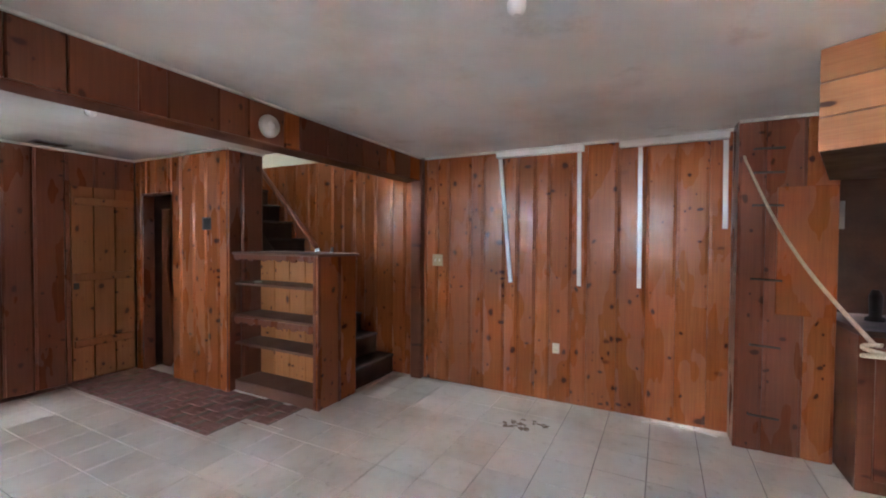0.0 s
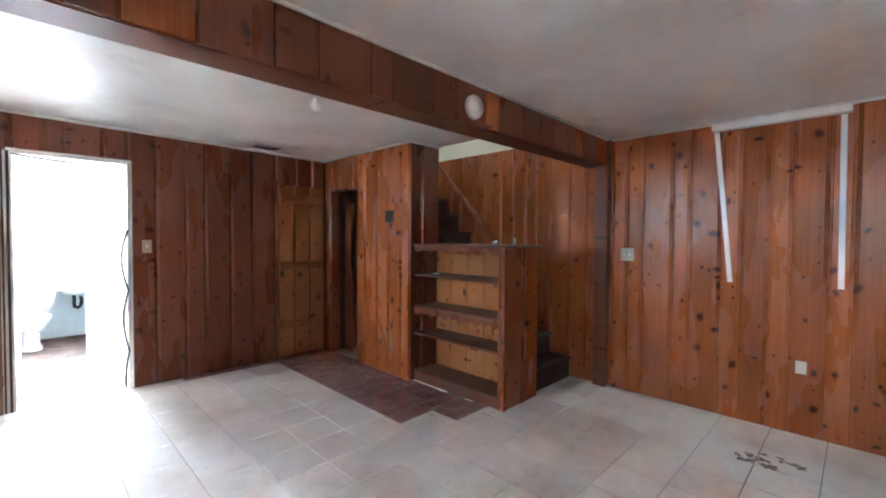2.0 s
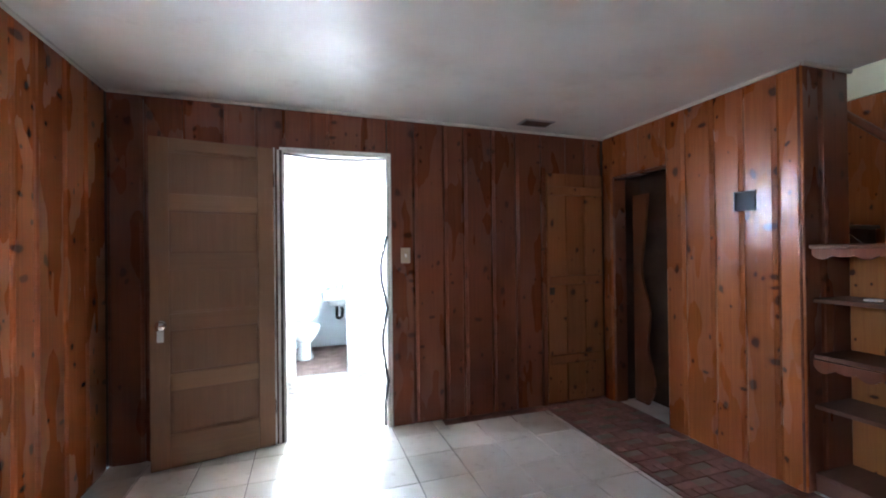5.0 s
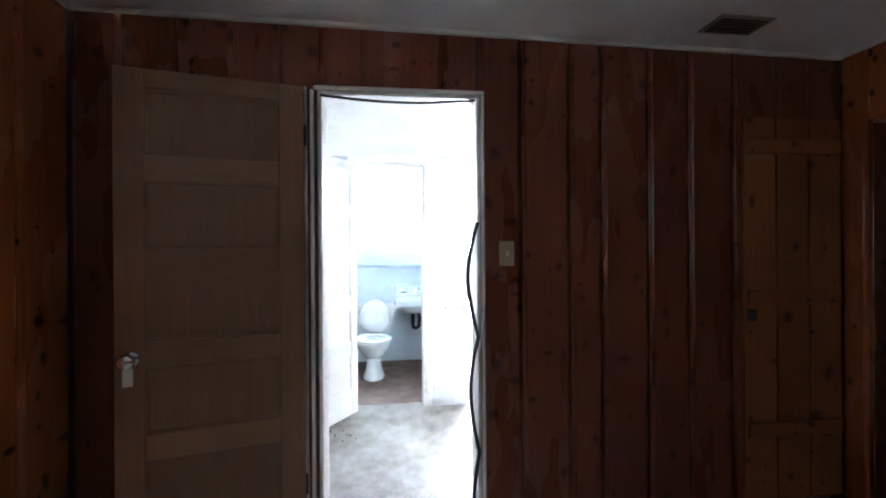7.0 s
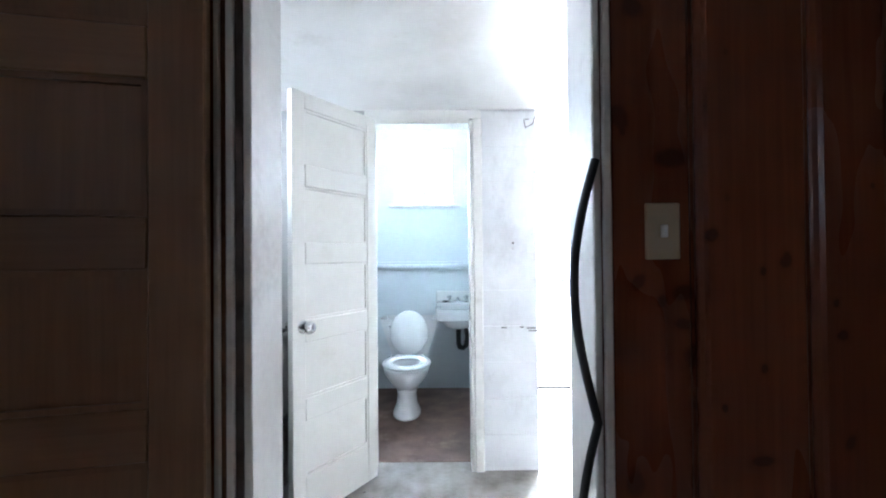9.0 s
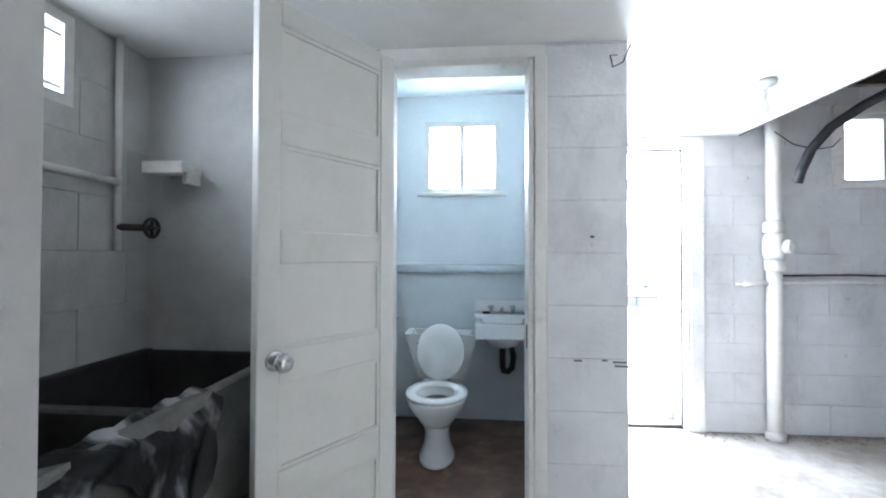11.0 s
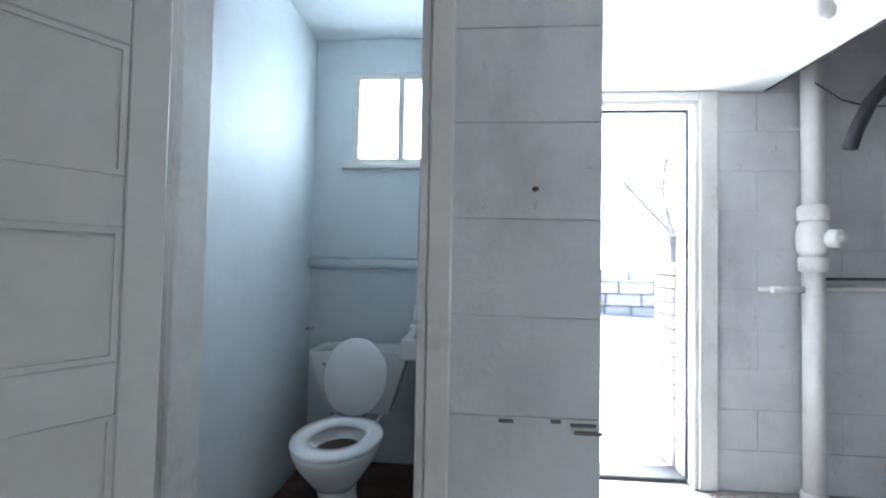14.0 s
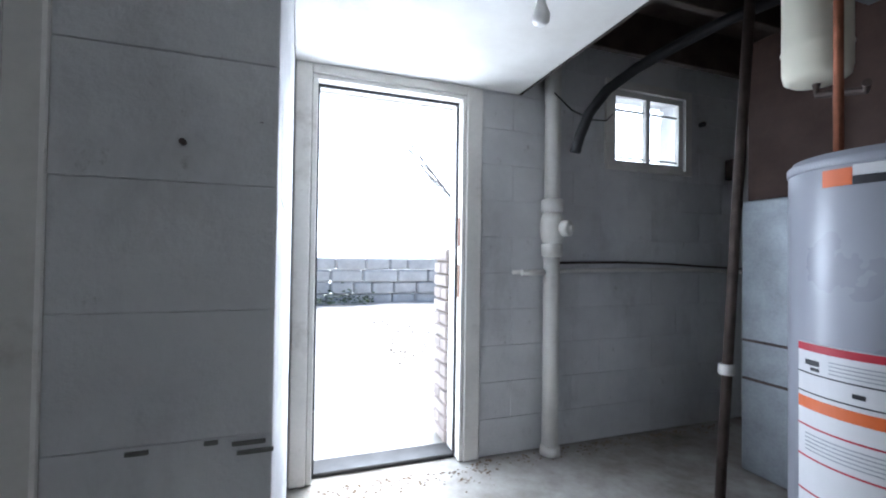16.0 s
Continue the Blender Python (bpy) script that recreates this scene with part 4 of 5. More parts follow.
va = [bm.verts.new(p) for p in ((-0.15, 0.30, 0.38), (0.15, 0.30, 0.38), (0.15, 0.5, 0.38), (-0.15, 0.5, 0.38), (-0.245, 0.28, 0.68), (0.245, 0.28, 0.68), (0.245, 0.5, 0.68), (-0.245, 0.5, 0.68))]
for f in ((3, 2, 1, 0), (0, 1, 5, 4), (1, 2, 6, 5), (2, 3, 7, 6), (3, 0, 4, 7)):
    bm.faces.new([va[i] for i in f])
vi = [bm.verts.new(p) for p in ((-0.205, 0.30, 0.68), (0.205, 0.30, 0.68), (0.205, 0.48, 0.68), (-0.205, 0.48, 0.68), (-0.17, 0.32, 0.5), (0.17, 0.32, 0.5), (0.17, 0.47, 0.5), (-0.17, 0.47, 0.5))]
for i in range(4):
    j = (i + 1) % 4
    bm.faces.new((va[4 + i], va[4 + j], vi[j], vi[i]))
    bm.faces.new((vi[i], vi[j], vi[4 + j], vi[4 + i]))
bm.faces.new((vi[4], vi[5], vi[6], vi[7]))
part("tank", bm, M_CHINA, to, "open tank without its cover")
part("flush_lever", tube(B(), [(-0.17, 0.27, 0.62), (-0.11, 0.265, 0.615)], 0.007, 8), M_CHROME, to)
part("supply_pipe", tube(B(), [(-0.19, 0.57, 0.18), (-0.19, 0.45, 0.2), (-0.16, 0.42, 0.37)], 0.008, 8), M_CHROME, to)

# wash basin
wb = thing("wash_basin", "white wall-hung wash basin with separate taps", "basin", pose(0.19, 2.97, 0.0))
bm = B()
w2 = 0.192
box(bm, -w2, -0.42, 0.665, w2, -0.36, 0.765, bev=0.012, seg=2)
box(bm, -w2, -0.36, 0.665, -w2 + 0.05, -0.05, 0.765, bev=0.008)
box(bm, w2 - 0.05, -0.36, 0.665, w2, -0.05, 0.765, bev=0.008)
part("rim", bm, M_CHINA, wb)
part("bowl", lathe(B(), [(0.05, 0.575), (0.12, 0.60), (0.16, 0.66), (0.163, 0.735), (0.145, 0.735), (0.13, 0.66), (0.04, 0.615)], 28, pose(0, -0.205, 0), 0.92, 1.0), M_CHINA, wb)
part("back_ledge", bx(-w2, -0.14, 0.70, w2, -0.002, 0.79, bev=0.01, seg=2), M_CHINA, wb)
part("splash_back", bx(-w2, -0.035, 0.7905, w2, -0.001, 0.885, bev=0.01, seg=2), M_CHINA, wb)
for x in (-0.075, 0.075):
    tp = part("tap", tube(B(), [(x, -0.095, 0.79), (x, -0.095, 0.83), (x, -0.12, 0.835), (x, -0.15, 0.815)], 0.012, 10), M_CHROME, wb)
    part("cross_handle", lathe(B(), [(0.022, 0.0), (0.024, 0.01), (0.012, 0.02)], 10, pose(x, -0.095, 0.831)), M_CHROME, tp)
part("spout", tube(B(), [(0, -0.09, 0.79), (0, -0.09, 0.82), (0, -0.13, 0.83), (0, -0.17, 0.80)], 0.011, 10), M_CHROME, wb)
part("drain_trap", tube(B(), [(0, -0.2, 0.575), (0, -0.2, 0.45), (0.01, -0.19, 0.41), (0.04, -0.17, 0.40), (0.07, -0.15, 0.42), (0.08, -0.14, 0.50), (0.08, -0.002, 0.52)], 0.021, 12), M_BLACK, wb)
part("soap_dish", bx(-0.135, -0.12, 0.7905, -0.085, -0.08, 0.805, bev=0.003), M_BLACK, wb)
tagged(part("bath_pipe", tube(B(), [(-0.60, 2.935, 1.105), (0.385, 2.935, 1.105)], 0.026, 12), M_BATH), "pale painted pipe along the bathroom wall", "pipe")
tagged(part("bath_pipe_board", bx(-0.598, 2.945, 1.135, 0.385, 2.9695, 1.15, bev=0.003), M_BATH), "thin painted ledge above the pipe", "ledge")
tagged(part("shutoff_valve", tube(B(), [(-0.597, 2.90, 0.74), (-0.55, 2.90, 0.745)], 0.008, 8), M_CHROME), "small shut-off valve on the wall", "valve")

# laundry tub
tu = thing("laundry_tub", "old dark concrete double laundry tub", "laundry tub")
x0, x1, y0, y1 = -1.36, -0.735, 0.22, 1.49
# Front wall is grey; the other walls and the bottom are near black.
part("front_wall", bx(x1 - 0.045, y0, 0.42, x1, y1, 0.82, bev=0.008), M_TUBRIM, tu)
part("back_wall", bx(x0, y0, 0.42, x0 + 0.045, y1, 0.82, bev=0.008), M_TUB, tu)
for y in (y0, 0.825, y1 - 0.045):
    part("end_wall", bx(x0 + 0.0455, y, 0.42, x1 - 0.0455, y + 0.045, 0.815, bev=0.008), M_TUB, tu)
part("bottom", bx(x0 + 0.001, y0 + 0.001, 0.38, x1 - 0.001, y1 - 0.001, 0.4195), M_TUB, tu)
for x in (x0 + 0.05, x1 - 0.09):
    for y in (y0 + 0.06, y1 - 0.12):
        part("leg", bx(x, y, 0, x + 0.04, y + 0.04, 0.3795), M_IRON, tu)
bm = B()
gr, rnd = [], random.Random(5)
for i in range(25):
    row = []
    for j in range(9):
        f, g = i / 24, j / 8
        drop = 0.34 * g * (0.6 + 0.4 * math.sin(f * 9 + 1))
        row.append(bm.verts.new((x1 - 0.055 + 0.075 * min(1, g * 5) + 0.018 * math.sin(f * 31 + g * 4) * g + 0.01 * g, 0.36 + 0.62 * f + 0.02 * math.sin(g * 6), 0.830 - drop + 0.006 * math.sin(f * 40))))
    gr.append(row)
for i in range(24):
    for j in range(8):
        bm.faces.new((gr[i][j], gr[i][j + 1], gr[i + 1][j + 1], gr[i + 1][j])).smooth = True
bmesh.ops.solidify(bm, geom=bm.faces[:], thickness=0.004)
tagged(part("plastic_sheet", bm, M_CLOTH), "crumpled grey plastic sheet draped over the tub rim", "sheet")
vp = thing("tub_water_pipe", "white painted water pipe with a black valve", "pipe")
part("riser", tube(B(), [(-1.345, 1.33, 1.22), (-1.345, 1.33, 2.03)], 0.012, 10), M_TRIM, vp)
part("branch", tube(B(), [(-1.345, 1.33, 1.48), (-1.345, 0.40, 1.50)], 0.014, 10), M_TRIM, vp)
part("spigot", tube(B(), [(-1.345, 1.33, 1.31), (-1.30, 1.36, 1.31), (-1.26, 1.385, 1.31)], 0.014, 10), M_IRON, vp)
wh = part("valve_wheel", tube(B(), [(-1.255, 1.39 + 0.036 * math.cos(q), 1.31 + 0.036 * math.sin(q)) for q in (2 * math.pi * i / 20 for i in range(21))], 0.007, 8, False), M_BLACK, vp)
part("wheel_spoke", tube(B(), [(-1.255, 1.356, 1.31), (-1.255, 1.424, 1.31)], 0.006, 6), M_BLACK, wh)
part("wheel_spoke", tube(B(), [(-1.255, 1.39, 1.276), (-1.255, 1.39, 1.344)], 0.006, 6), M_BLACK, wh)
ws = thing("corner_shelf", "small dirty white wall shelf above the tub", "shelf")
part("board", bx(-1.30, 1.40, 1.535, -1.13, 1.503, 1.56, bev=0.003), M_TRIM, ws)
part("front_lip", bx(-1.30, 1.385, 1.525, -1.13, 1.3995, 1.575, bev=0.004), M_TRIM, ws)
part("bracket", bx(-1.155, 1.42, 1.49, -1.135, 1.503, 1.5345), M_TRIM, ws)

# outside doorway
ef = thing("exterior_door_frame", "white painted exterior door frame with rusty strike", "door frame", kind="structure")
part("jamb", bx(0.672, 2.868, 0, 0.70, 3.06, 1.975, bev=0.004), M_TRIM, ef)
part("jamb", bx(1.457, 2.868, 0, 1.48, 3.06, 1.975, bev=0.004), M_TRIM, ef)
part("head", bx(0.672, 2.866, 1.962, 1.48, 3.062, 1.985, bev=0.004), M_TRIM, ef)
part("casing", bx(1.4805, 2.858, 0, 1.572, 2.8795, 2.034, bev=0.005), M_TRIM, ef)
part("casing", bx(0.595, 2.856, 0, 0.6715, 2.8795, 2.034, bev=0.005), M_TRIM, ef)
part("casing", bx(0.672, 2.857, 1.9855, 1.48, 2.8795, 2.034, bev=0.005), M_TRIM, ef)
part("weather_strip", bx(0.70, 2.93, 0.02, 0.712, 2.945, 1.962), M_BLACK, ef)
part("weather_strip", bx(1.445, 2.93, 0.02, 1.457, 2.945, 1.962), M_BLACK, ef)
part("weather_strip", bx(0.712, 2.93, 1.948, 1.445, 2.945, 1.962), M_BLACK, ef)
part("threshold", bx(0.70, 2.93, -0.004, 1.457, 3.08, 0.018, bev=0.005), M_TUB, ef)
for z0, z1 in ((0.88, 1.06), (1.16, 1.32)):
    part("rusty_strike", bx(1.4535, 2.885, z0, 1.4568, 2.915, z1), M_RUST, ef)
for z in (0.25, 1.0, 1.72):
    part("hinge", bx(0.7005, 2.88, z, 0.706, 2.92, z + 0.09, bev=0.002), M_IRON, ef)

# drain pipe and water line
dp = thing("drain_pipe", "white painted cast iron drain pipe with a cleanout", "pipe", pose(1.985, 2.805, 0))
part("lower_pipe", tube(B(), [(0, 0, 0), (0, 0, 1.16)], 0.045, 20), M_TRIM, dp)
part("upper_pipe", tube(B(), [(0, 0, 1.42), (0, 0, 2.5)], 0.045, 20), M_TRIM, dp)
part("collar", lathe(B(), [(0.046, 1.11), (0.058, 1.115), (0.060, 1.18), (0.05, 1.185)], 22), M_TRIM, dp)
part("collar", lathe(B(), [(0.05, 1.36), (0.062, 1.365), (0.062, 1.43), (0.046, 1.44)], 22), M_TRIM, dp)
tee = part("tee", lathe(B(), [(0.05, 1.185), (0.064, 1.22), (0.068, 1.27), (0.064, 1.32), (0.05, 1.36)], 22), M_TRIM, dp)
part("cleanout_plug", lathe(B(), [(0.045, 0.03), (0.045, 0.085), (0.038, 0.09), (0.018, 0.091), (0.018, 0.105)], 18, pose(0.02, -0.01, 1.27, 90, 0, 25)), M_TRIM, tee)
part("base", lathe(B(), [(0.058, 0), (0.056, 0.04), (0.046, 0.05)], 20), M_TRIM, dp)
tagged(part("water_line", tube(B(), [(1.76, 2.845, 1.02), (2.4, 2.845, 1.035), (3.0, 2.845, 1.04), (3.57, 2.845, 1.02)], 0.012, 10), M_TRIM), "thin white painted water line along the wall", "pipe")
tagged(part("pipe_stub", tube(B(), [(1.79, 2.80, 1.02), (1.85, 2.80, 1.02), (1.935, 2.80, 1.025)], 0.017, 10), M_TRIM), "short white capped pipe stub", "pipe")

tagged(part("wall_cable", tube(B(), [(2.03, 2.852, 1.075), (2.5, 2.852, 1.082), (2.9, 2.852, 1.075), (3.2, 2.852, 1.06), (3.57, 2.852, 1.045)], 0.007, 8), M_IRON), "thin dark cable along the block wall", "cable")
# grime and crumbs at the foot of the walls
rnd = random.Random(41)
for label, spots in (("brown crumbs and dirt at the foot of the block wall", [(rnd.uniform(1.5, 3.4), 2.85 - abs(rnd.gauss(0, 0.05))) for _ in range(260)]),
                     ("leaf crumbs blown in at the doorway", [(rnd.uniform(0.65, 1.6), 2.82 - abs(rnd.gauss(0, 0.09))) for _ in range(140)]),
                     ("dark plaster crumbs under the bathroom door", [(rnd.gauss(-0.62, 0.12), rnd.gauss(1.15, 0.16)) for _ in range(240)])):
    bm = B()
    for x, y in spots:
        q, g = rnd.uniform(0.003, 0.012), rnd.uniform(0, 3)
        v = [bm.verts.new((x + q * math.cos(g + k), y + q * 0.7 * math.sin(g + k), -0.005)) for k in (0, 1.6, 3.1, 4.7)]
        top = bm.verts.new((x, y, -0.005 + q * 0.6))
        for k in range(4):
            bm.faces.new((v[k], v[(k + 1) % 4], top))
    tagged(part("floor_crumbs", bm, M_JOIST if "dark" in label else M_SOIL), label, "debris", kind="stuff")

# hose
tagged(part("black_hose", tube(B(), [(1.985, 2.60, 1.66), (2.00, 2.585, 1.74), (2.04, 2.56, 1.86), (2.12, 2.52, 1.98), (2.24, 2.45, 2.08), (2.40, 2.34, 2.18), (2.55, 2.2, 2.26), (2.75, 1.95, 2.33), (3.0, 1.6, 2.36)], 0.028, 14), M_BLACK), "thick black hose hanging from the joists", "hose")
tagged(part("hose_wire", tube(B(), [(1.95, 2.74, 2.02), (2.05, 2.72, 1.93), (2.2, 2.74, 1.9), (2.35, 2.8, 1.93), (2.45, 2.86, 2.0)], 0.004, 6), M_BLACK), "thin dark wire looping below the joists", "wire")

# joists
for i in range(6):
    y = 0.35 + i * 0.46
    tagged(part("joist", bx(1.816, y, 2.28, 3.59, y + 0.045, 2.519, bev=0.004), M_JOIST), "dark rough-sawn floor joist", "joist", "exposed floor joists")
tagged(part("duct", bx(2.3, 1.55, 2.20, 3.4, 1.85, 2.279, bev=0.01), M_GALV), "grey sheet metal duct below the joists", "duct")

# gas pipe, furnace, heater
gp = thing("gas_pipe", "rusty upright gas pipe with a white union", "pipe")
part("pipe", tube(B(), [(2.50, 2.19, 0), (2.535, 2.15, 1.2), (2.57, 2.10, 2.4)], 0.022, 14), M_IRON, gp)
part("union", lathe(B(), [(0.03, 0), (0.034, 0.01), (0.034, 0.04), (0.03, 0.05)], 14, pose(2.515, 2.172, 0.575)), M_TRIM, gp)
fu = thing("furnace", "old galvanised furnace cabinet with brown panel above", "furnace")
part("cabinet", bx(2.87, 1.55, 0, 3.5, 2.36, 1.42, bev=0.008), M_GALV, fu)
for z in (0.48, 0.68):
    part("seam", bx(2.862, 1.56, z, 2.8695, 2.35, z + 0.012), M_IRON, fu)
part("upper_panel", bx(2.90, 1.56, 1.4205, 3.48, 2.35, 2.27, bev=0.006), M_BROWNPLY, fu)
wt = thing("water_heater", "tall grey tank water heater with warning labels", "water heater", pose(2.36, 1.51, 0))
part("tank", lathe(B(), [(0.24, 0.03), (0.262, 0.04), (0.262, 1.405), (0.25, 1.43), (0.20, 1.44), (0.02, 1.442)], 56), M_HEATER, wt)
part("base_ring", lathe(B(), [(0.24, 0), (0.24, 0.035), (0.1, 0.036)], 40), M_IRON, wt)
part("top_rim", lathe(B(), [(0.2625, 1.385), (0.266, 1.39), (0.266, 1.41), (0.2625, 1.415)], 56), M_HEATER, wt)


def wrap(name, a0, a1, z0, z1, mat, r=0.264, label="", parent=None):
    bm = B()
    n = 14
    rows = []
    for rr in (r, r + 0.0015):
        rows.append([[bm.verts.new((rr * math.cos(radians(a0 + (a1 - a0) * i / n)), rr * math.sin(radians(a0 + (a1 - a0) * i / n)), z)) for i in range(n + 1)] for z in (z0, z1)])
    for i in range(n):
        bm.faces.new((rows[1][0][i], rows[1][0][i + 1], rows[1][1][i + 1], rows[1][1][i]))
        bm.faces.new((rows[0][0][i], rows[0][1][i], rows[0][1][i + 1], rows[0][0][i + 1]))
        bm.faces.new((rows[0][0][i], rows[0][0][i + 1], rows[1][0][i + 1], rows[1][0][i]))
        bm.faces.new((rows[0][1][i], rows[1][1][i], rows[1][1][i + 1], rows[0][1][i + 1]))
    return part(name, bm, mat, parent or wt, label)


lb = wrap("warning_label", 149, 212, 0.30, 0.857, M_PAPER, label="white warning label with red and black bars")
for z0, z1, mt in ((0.832, 0.855, M_RED), (0.762, 0.766, M_INK), (0.703, 0.707, M_INK), (0.655, 0.690, M_ORANGE), (0.600, 0.605, M_RED), (0.505, 0.510, M_RED), (0.40, 0.405, M_RED)):
    wrap("print_bar", 149.5, 211.5, z0, z1, mt, 0.2658, parent=lb)
for i in range(4):
    wrap("text_line", 172, 208, 0.777 + i * 0.011, 0.780 + i * 0.011, M_GALV, 0.2658, parent=lb)
for i in range(5):
    wrap("text_line", 156, 205, 0.53 + i * 0.012, 0.533 + i * 0.012, M_GALV, 0.2658, parent=lb)
wrap("text_block", 156, 166, 0.790, 0.806, M_INK, 0.2658, parent=lb)
wrap("text_block", 160, 166, 0.774, 0.784, M_INK, 0.2658, parent=lb)
wrap("text_block", 184, 190, 0.725, 0.738, M_INK, 0.2658, parent=lb)
wrap("logo_patch", 168, 184, 1.325, 1.375, M_ORANGE, label="orange maker's patch")
wrap("logo_band", 184.3, 250, 1.325, 1.348, M_INK)
wrap("logo_band", 184.3, 250, 1.350, 1.380, M_PAPER)
part("draft_hood", lathe(B(), [(0.075, 1.47), (0.08, 1.49), (0.05, 1.56), (0.05, 1.62)], 24, pose(0.06, -0.03, 0)), M_GALV, wt)
for hx in (0.0, 0.12):
    part("hood_leg", tube(B(), [(hx, -0.03, 1.437), (hx, -0.03, 1.485)], 0.008, 8), M_GALV, wt)
part("vent_connector", tube(B(), [(0.06, -0.03, 1.621), (0.06, -0.03, 2.05), (0.16, -0.05, 2.2)], 0.047, 16), M_IRON, wt)
tagged(part("copper_pipe", tube(B(), [(2.30, 1.63, 1.443), (2.30, 1.63, 2.5)], 0.014, 12), M_COPPER), "upright copper water pipe over the heater", "pipe")
et = thing("expansion_tank", "cream painted expansion tank hung under the joists", "expansion tank", pose(2.42, 1.76, -0.14))
part("shell", lathe(B(), [(0.03, 1.90), (0.075, 1.905), (0.096, 1.92), (0.102, 1.95), (0.102, 2.02), (0.106, 2.03), (0.102, 2.04), (0.102, 2.32), (0.09, 2.38), (0.03, 2.419)], 32), M_CREAM, et)
part("nipple", tube(B(), [(0, 0, 1.90), (0, 0, 1.86), (0.05, -0.12, 1.84), (-0.03, -0.16, 1.84)], 0.013, 10), M_IRON, et)
tagged(part("wall_junction_box", bx(3.42, 2.80, 1.66, 3.52, 2.872, 1.80, bev=0.005), M_IRON), "dark metal box on the block wall", "junction box")
tagged(part("conduit_stub", lathe(B(), [(0.016, 0), (0.018, 0.03), (0.01, 0.04)], 12, pose(3.19, 2.872, 2.02, 90, 0, 0)), M_BLACK), "small black conduit stub in the block wall", "conduit")

# chipped mortar, nail and wire on the block pillar
for x, z, w in ((0.555, 0.800, 0.05), (0.565, 0.785, 0.055), (0.40, 0.803, 0.03), (0.50, 0.806, 0.02)):
    bm = B()
    prism(bm, [(x - w / 2, 1.4995), (x - w * 0.2, 1.4985), (x + w * 0.3, 1.4985), (x + w / 2, 1.4995), (x + w / 2, 1.504), (x - w / 2, 1.504)], z - 0.003, z + 0.003)
    tagged(part("mortar_chip", bm, M_TUBRIM), "dark chipped spot in the painted mortar", "chip", "chips in the block wall", "structure")
tagged(part("nail", tube(B(), [(0.452, 1.503, 1.28), (0.454, 1.485, 1.278)], 0.005, 8), M_IRON), "rusty nail in the block wall", "nail")
tagged(part("wire_loop", tube(B(), [(0.55, 1.50, 1.98), (0.52, 1.49, 1.975), (0.53, 1.49, 1.93), (0.57, 1.495, 1.95), (0.60, 1.50, 2.02)], 0.003, 6), M_IRON), "thin bent wire at the top of the block wall", "wire")

# ---- yard outside ----
bm = B()
n = 60
gv = [[None] * (n + 1) for _ in range(n + 1)]
for i in range(n + 1):
    for j in range(n + 1):
        u, v = (i / n * 2 - 1), j / n
        x, y = 1 + 400 * u ** 3 + 6 * u, 3.08 + 400 * v ** 3 + 9 * v
        z = -0.03 + (0.03 * noise.noise((x * 0.9, y * 0.9, 0)) if 3.6 < y < 40 else 0) + 0.035 * max(0, min(y, 12) - 3.5)
        gv[i][j] = bm.verts.new((x, y, z))
for i in range(n):
    for j in range(n):
        bm.faces.new((gv[i][j], gv[i + 1][j], gv[i + 1][j + 1], gv[i][j + 1])).smooth = True
tagged(part("ground", bm, M_YARD), "bare yard ground paled for daylight glare", "ground", kind="structure")
rw = thing("retaining_wall", "low grey stone retaining wall across the yard", "wall")
rnd = random.Random(8)
for r in range(4):
    x = -4.0 + 0.2 * (r % 2)
    while x < 6:
        w = rnd.uniform(0.35, 0.7)
        part("stone", bx(x, 9.0 + rnd.uniform(-0.04, 0.04), 0.1 + r * 0.24, x + w - 0.02, 9.4, 0.1 + r * 0.24 + 0.225, bev=0.03), M_STONEWALL, rw)
        x += w
bk = thing("brick_pier", "low brick pier paled for daylight glare outside the doorway", "brick pier")
part("core", bx(1.475, 3.10, -0.05, 1.75, 3.34, 1.15), M_GROUT, bk)
for r in range(15):
    for y, w in (((3.10, 0.105), (3.21, 0.125)) if r % 2 else ((3.10, 0.235),)):
        o = new("brick", piece_mesh(w - 0.008, 0.065, 0.02, 0.004, M_BRICK, "yard_brick"))
        o.parent, o.matrix_basis = bk, pose(1.474, y + 0.004, 0.0 + r * 0.077, 0, 0, 90)
# Added glowing plane in place of the burnt-out sky.
tagged(part("backdrop", bx(-220, 90, -5, 220, 91, 160), M_SKY), "plain glowing white backdrop for the sky", "sky", kind="structure")
bm = B()
for i in range(900):
    x, y, z = rnd.uniform(-3, 2.0), 8.9 - abs(rnd.gauss(0, 0.18)), 0.2 + abs(rnd.gauss(0, 0.10))
    s, g, t = rnd.uniform(0.02, 0.05), rnd.uniform(0, 6.28), rnd.uniform(-0.6, 0.6)
    v = [bm.verts.new((x + s * math.cos(g + q) * k, y + s * math.sin(g + q) * k * 0.7, z + s * math.sin(q) * t)) for q, k in ((0, 1.3), (1.3, 0.7), (3.1, 0.9), (5, 0.7))]
    bm.faces.new(v)
tagged(part("ivy", bm, M_LEAF), "low ivy along the foot of the yard wall", "ivy", kind="stuff")
bm = B()
for i in range(120):
    x, y = rnd.uniform(1.5, 2.9), rnd.uniform(4.8, 7.0)
    s = rnd.uniform(0.01, 0.03)
    z = 0.035 * (y - 3.5) - 0.03
    g = rnd.uniform(0, 3)
    v = [bm.verts.new((x + s * math.cos(g + q), y + s * math.sin(g + q) * 0.8, z + 0.012 + 0.015 * rnd.random())) for q in (0, 1.5, 3.0, 4.6)]
    t = bm.verts.new((x, y, z + 0.02 + s * 0.6))
    for k in range(4):
        bm.faces.new((v[k], v[(k + 1) % 4], t))
tagged(part("yard_debris", bm, M_SOIL), "scattered dead leaves and rubble on the ground", "debris", kind="stuff")
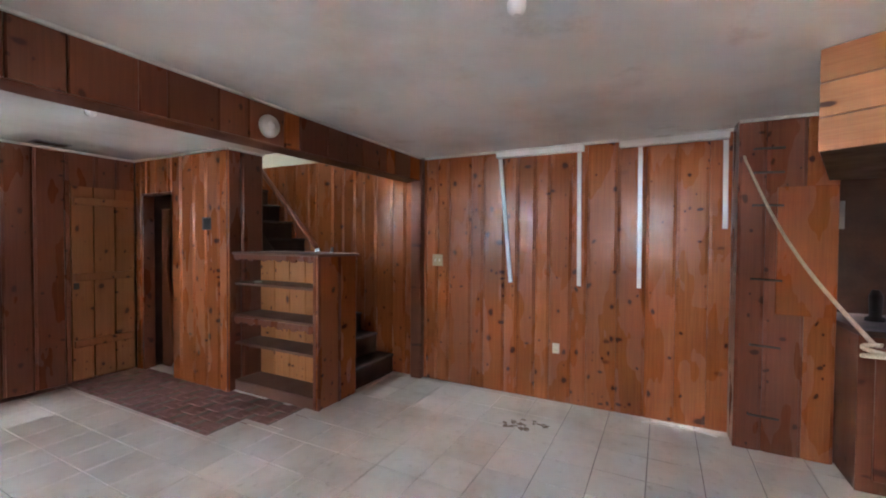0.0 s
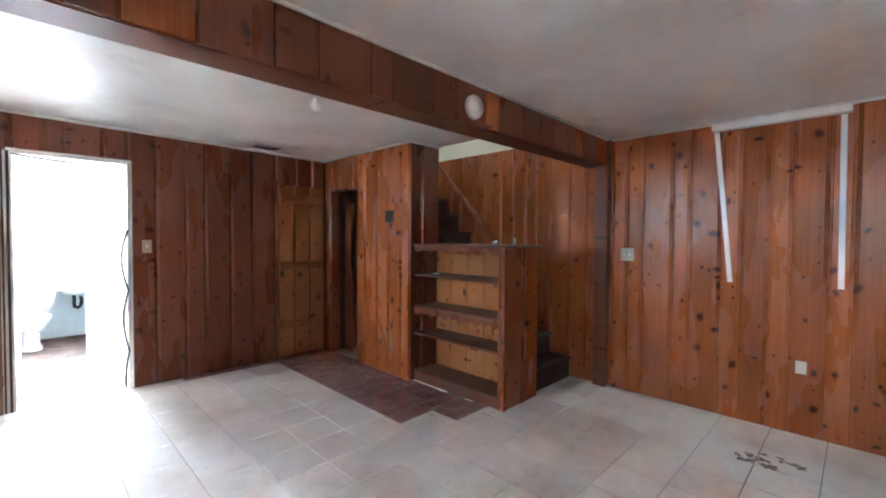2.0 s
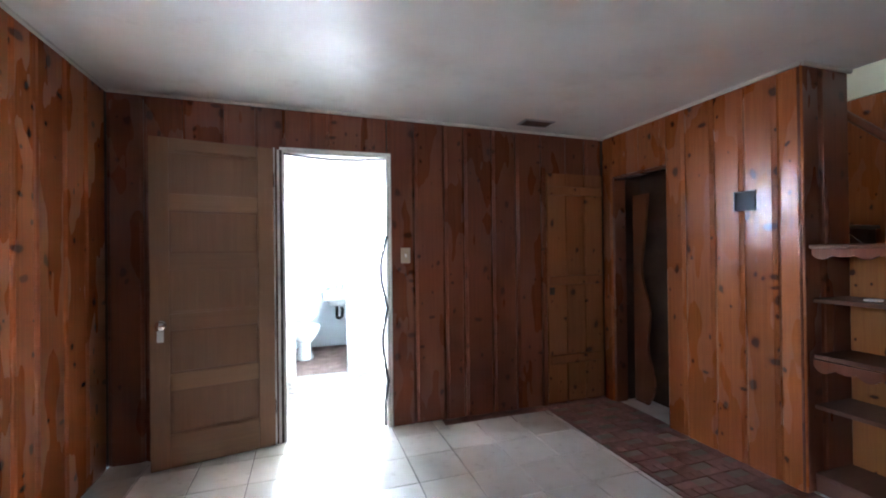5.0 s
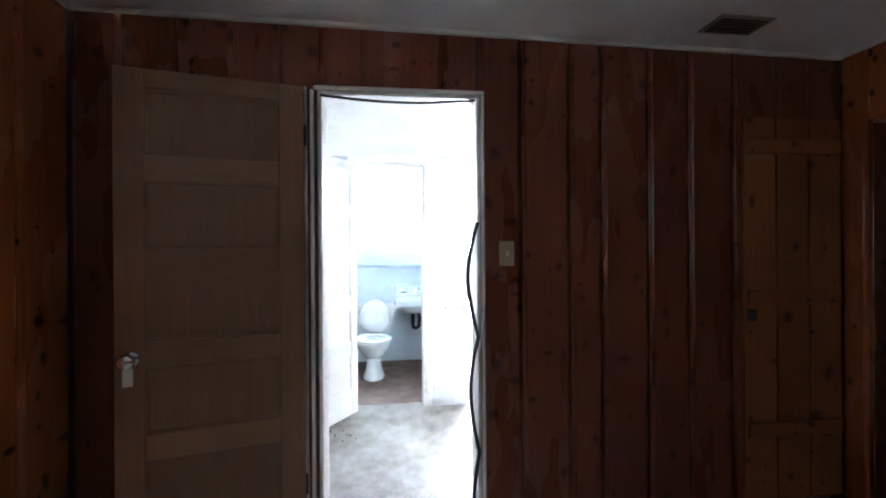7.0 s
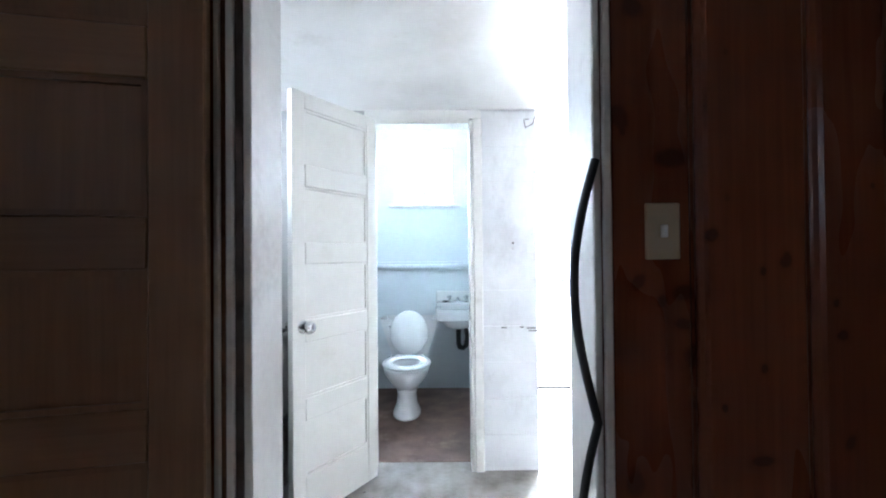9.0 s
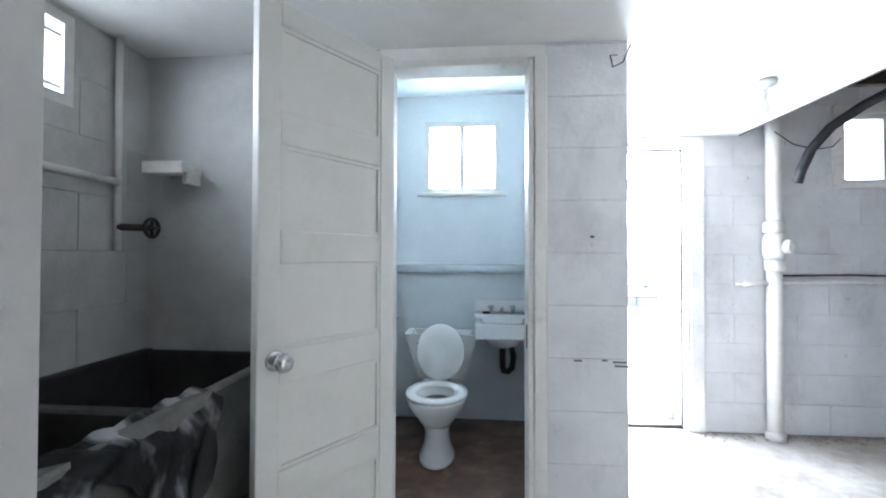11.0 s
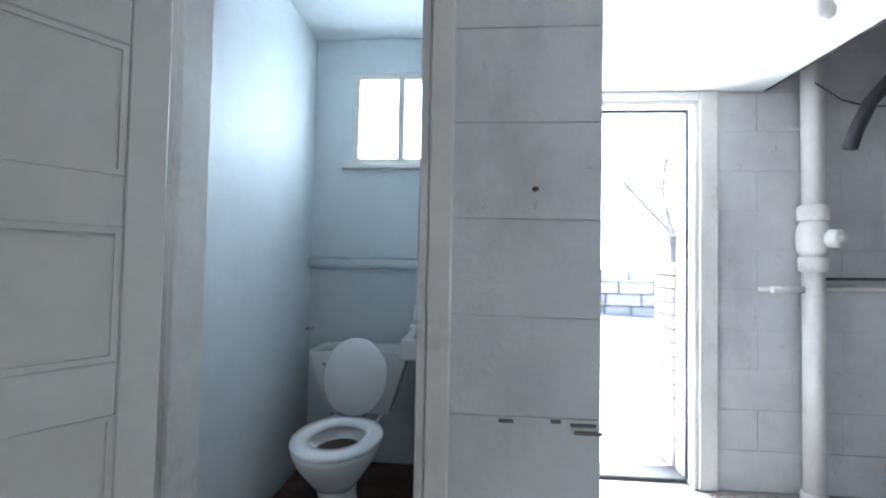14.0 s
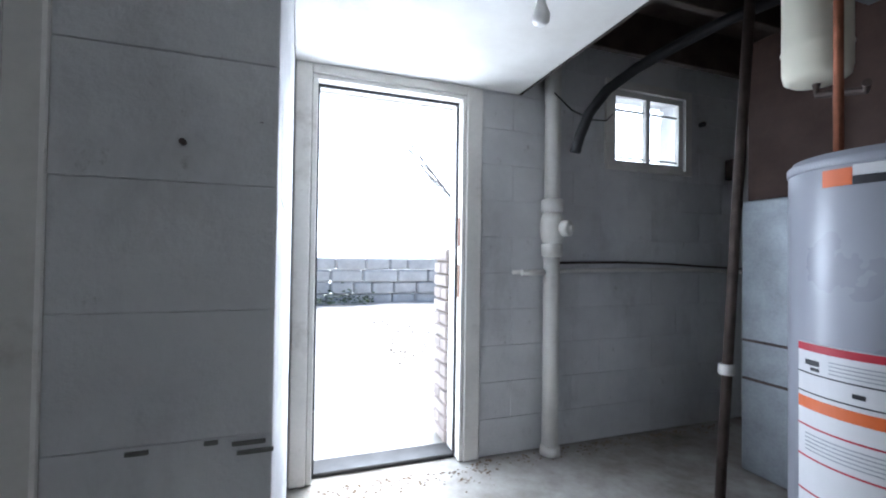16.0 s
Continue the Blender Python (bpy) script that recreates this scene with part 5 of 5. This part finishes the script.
tr = thing("bare_tree", "bare leafless tree beyond the yard wall", "tree", pose(4.7, 10.2, 0.1))
rnd = random.Random(3)


def limb(p, d, length, r, depth):
    pts, q = [p], Vector(p)
    for i in range(5):
        d = (d + Vector((rnd.uniform(-0.2, 0.2), rnd.uniform(-0.2, 0.2), rnd.uniform(-0.08, 0.12)))).normalized()
        q = q + d * length / 5
        pts.append(q.copy())
    tube(LIMB, pts, [r * (1 - 0.11 * i) for i in range(6)], 6)
    if depth:
        for i in range(3):
            k = pts[2 + i]
            limb(k, (d + Vector((rnd.uniform(-0.9, 0.9), rnd.uniform(-0.9, 0.9), rnd.uniform(-0.1, 0.6)))).normalized(), length * 0.66, r * 0.5, depth - 1)


LIMB = B()
tube(LIMB, [(0, 0, -0.3), (0.05, 0, 0.8), (0.0, 0.05, 1.8)], [0.13, 0.1, 0.08], 8)
part("trunk", LIMB, M_BARK, tr)
LIMB = B()
for i in range(5):
    limb(Vector((0, 0, 1.7)), Vector((math.cos(i * 1.3), math.sin(i * 1.3), 0.9)).normalized(), 2.0, 0.05, 2)
part("crown", LIMB, M_BARK, tr)

# ---- pieces of walls and floors ----
for cover, ob, length, z0, z1, holes, seed, mats in LATER:
    cover(ob, length, z0, z1, holes, seed, mats)

TS = 0.305


BRICK_CELLS = [(0.78, 1.65, -0.29, -0.002), (1.65, 2.328, -2.41, -0.002), (1.98, 2.40, -2.69, -2.41)]
BRICK_HOLES = [(0.78, 2.28, -0.29, 0.1), (1.65, 2.33, -2.41, 0.1), (1.98, 2.40, -2.69, -2.40)]
_x = 1.0 - 8 * TS
while _x < 3.53:
    _y = -1.70 - 17 * TS
    while _y < 0:
        rect = (max(_x, -1.36), min(_x + TS, 3.53), max(_y, -6.75), min(_y + TS, 0.0))
        if rect[1] - rect[0] > 0.02 and rect[3] - rect[2] > 0.02:
            for a, b, c, d in minus([rect], BRICK_HOLES):
                if b - a > 0.02 and d - c > 0.02:
                    o = new("tile", piece_mesh(b - a - 0.005, d - c - 0.005, 0.008, 0.0015, M_TILE, "tile"))
                    o.parent = floor
                    o.matrix_basis = pose(a + 0.002, d - 0.002, -0.008 + random.uniform(0, 0.0005)) @ pose(0, 0, 0, -90, 0, 0) @ Matrix.Diagonal((1, -1, 1, 1))
        _y += TS
    _x += TS
bs = 0.065
for i in range(13):
    for j in range(21):
        for k in range(2):
            x0, y0 = 0.78 + i * 2 * bs, -2.69 + j * 2 * bs
            if (i + j) % 2:
                w, h = 2 * bs, bs
                y0 += k * bs
            else:
                w, h = bs, 2 * bs
                x0 += k * bs
            for a, b, c, d in [(max(x0, r[0]), min(x0 + w, r[1]), max(y0, r[2]), min(y0 + h, r[3])) for r in BRICK_CELLS]:
                if b - a > 0.02 and d - c > 0.02:
                    o = new("brick", piece_mesh(b - a - 0.003, d - c - 0.003, 0.006, 0.001, M_VINYL, "brick"))
                    o.parent = floor
                    o.matrix_basis = pose(a + 0.0025, d - 0.0025, -0.006) @ pose(0, 0, 0, -90, 0, 0) @ Matrix.Diagonal((1, -1, 1, 1))
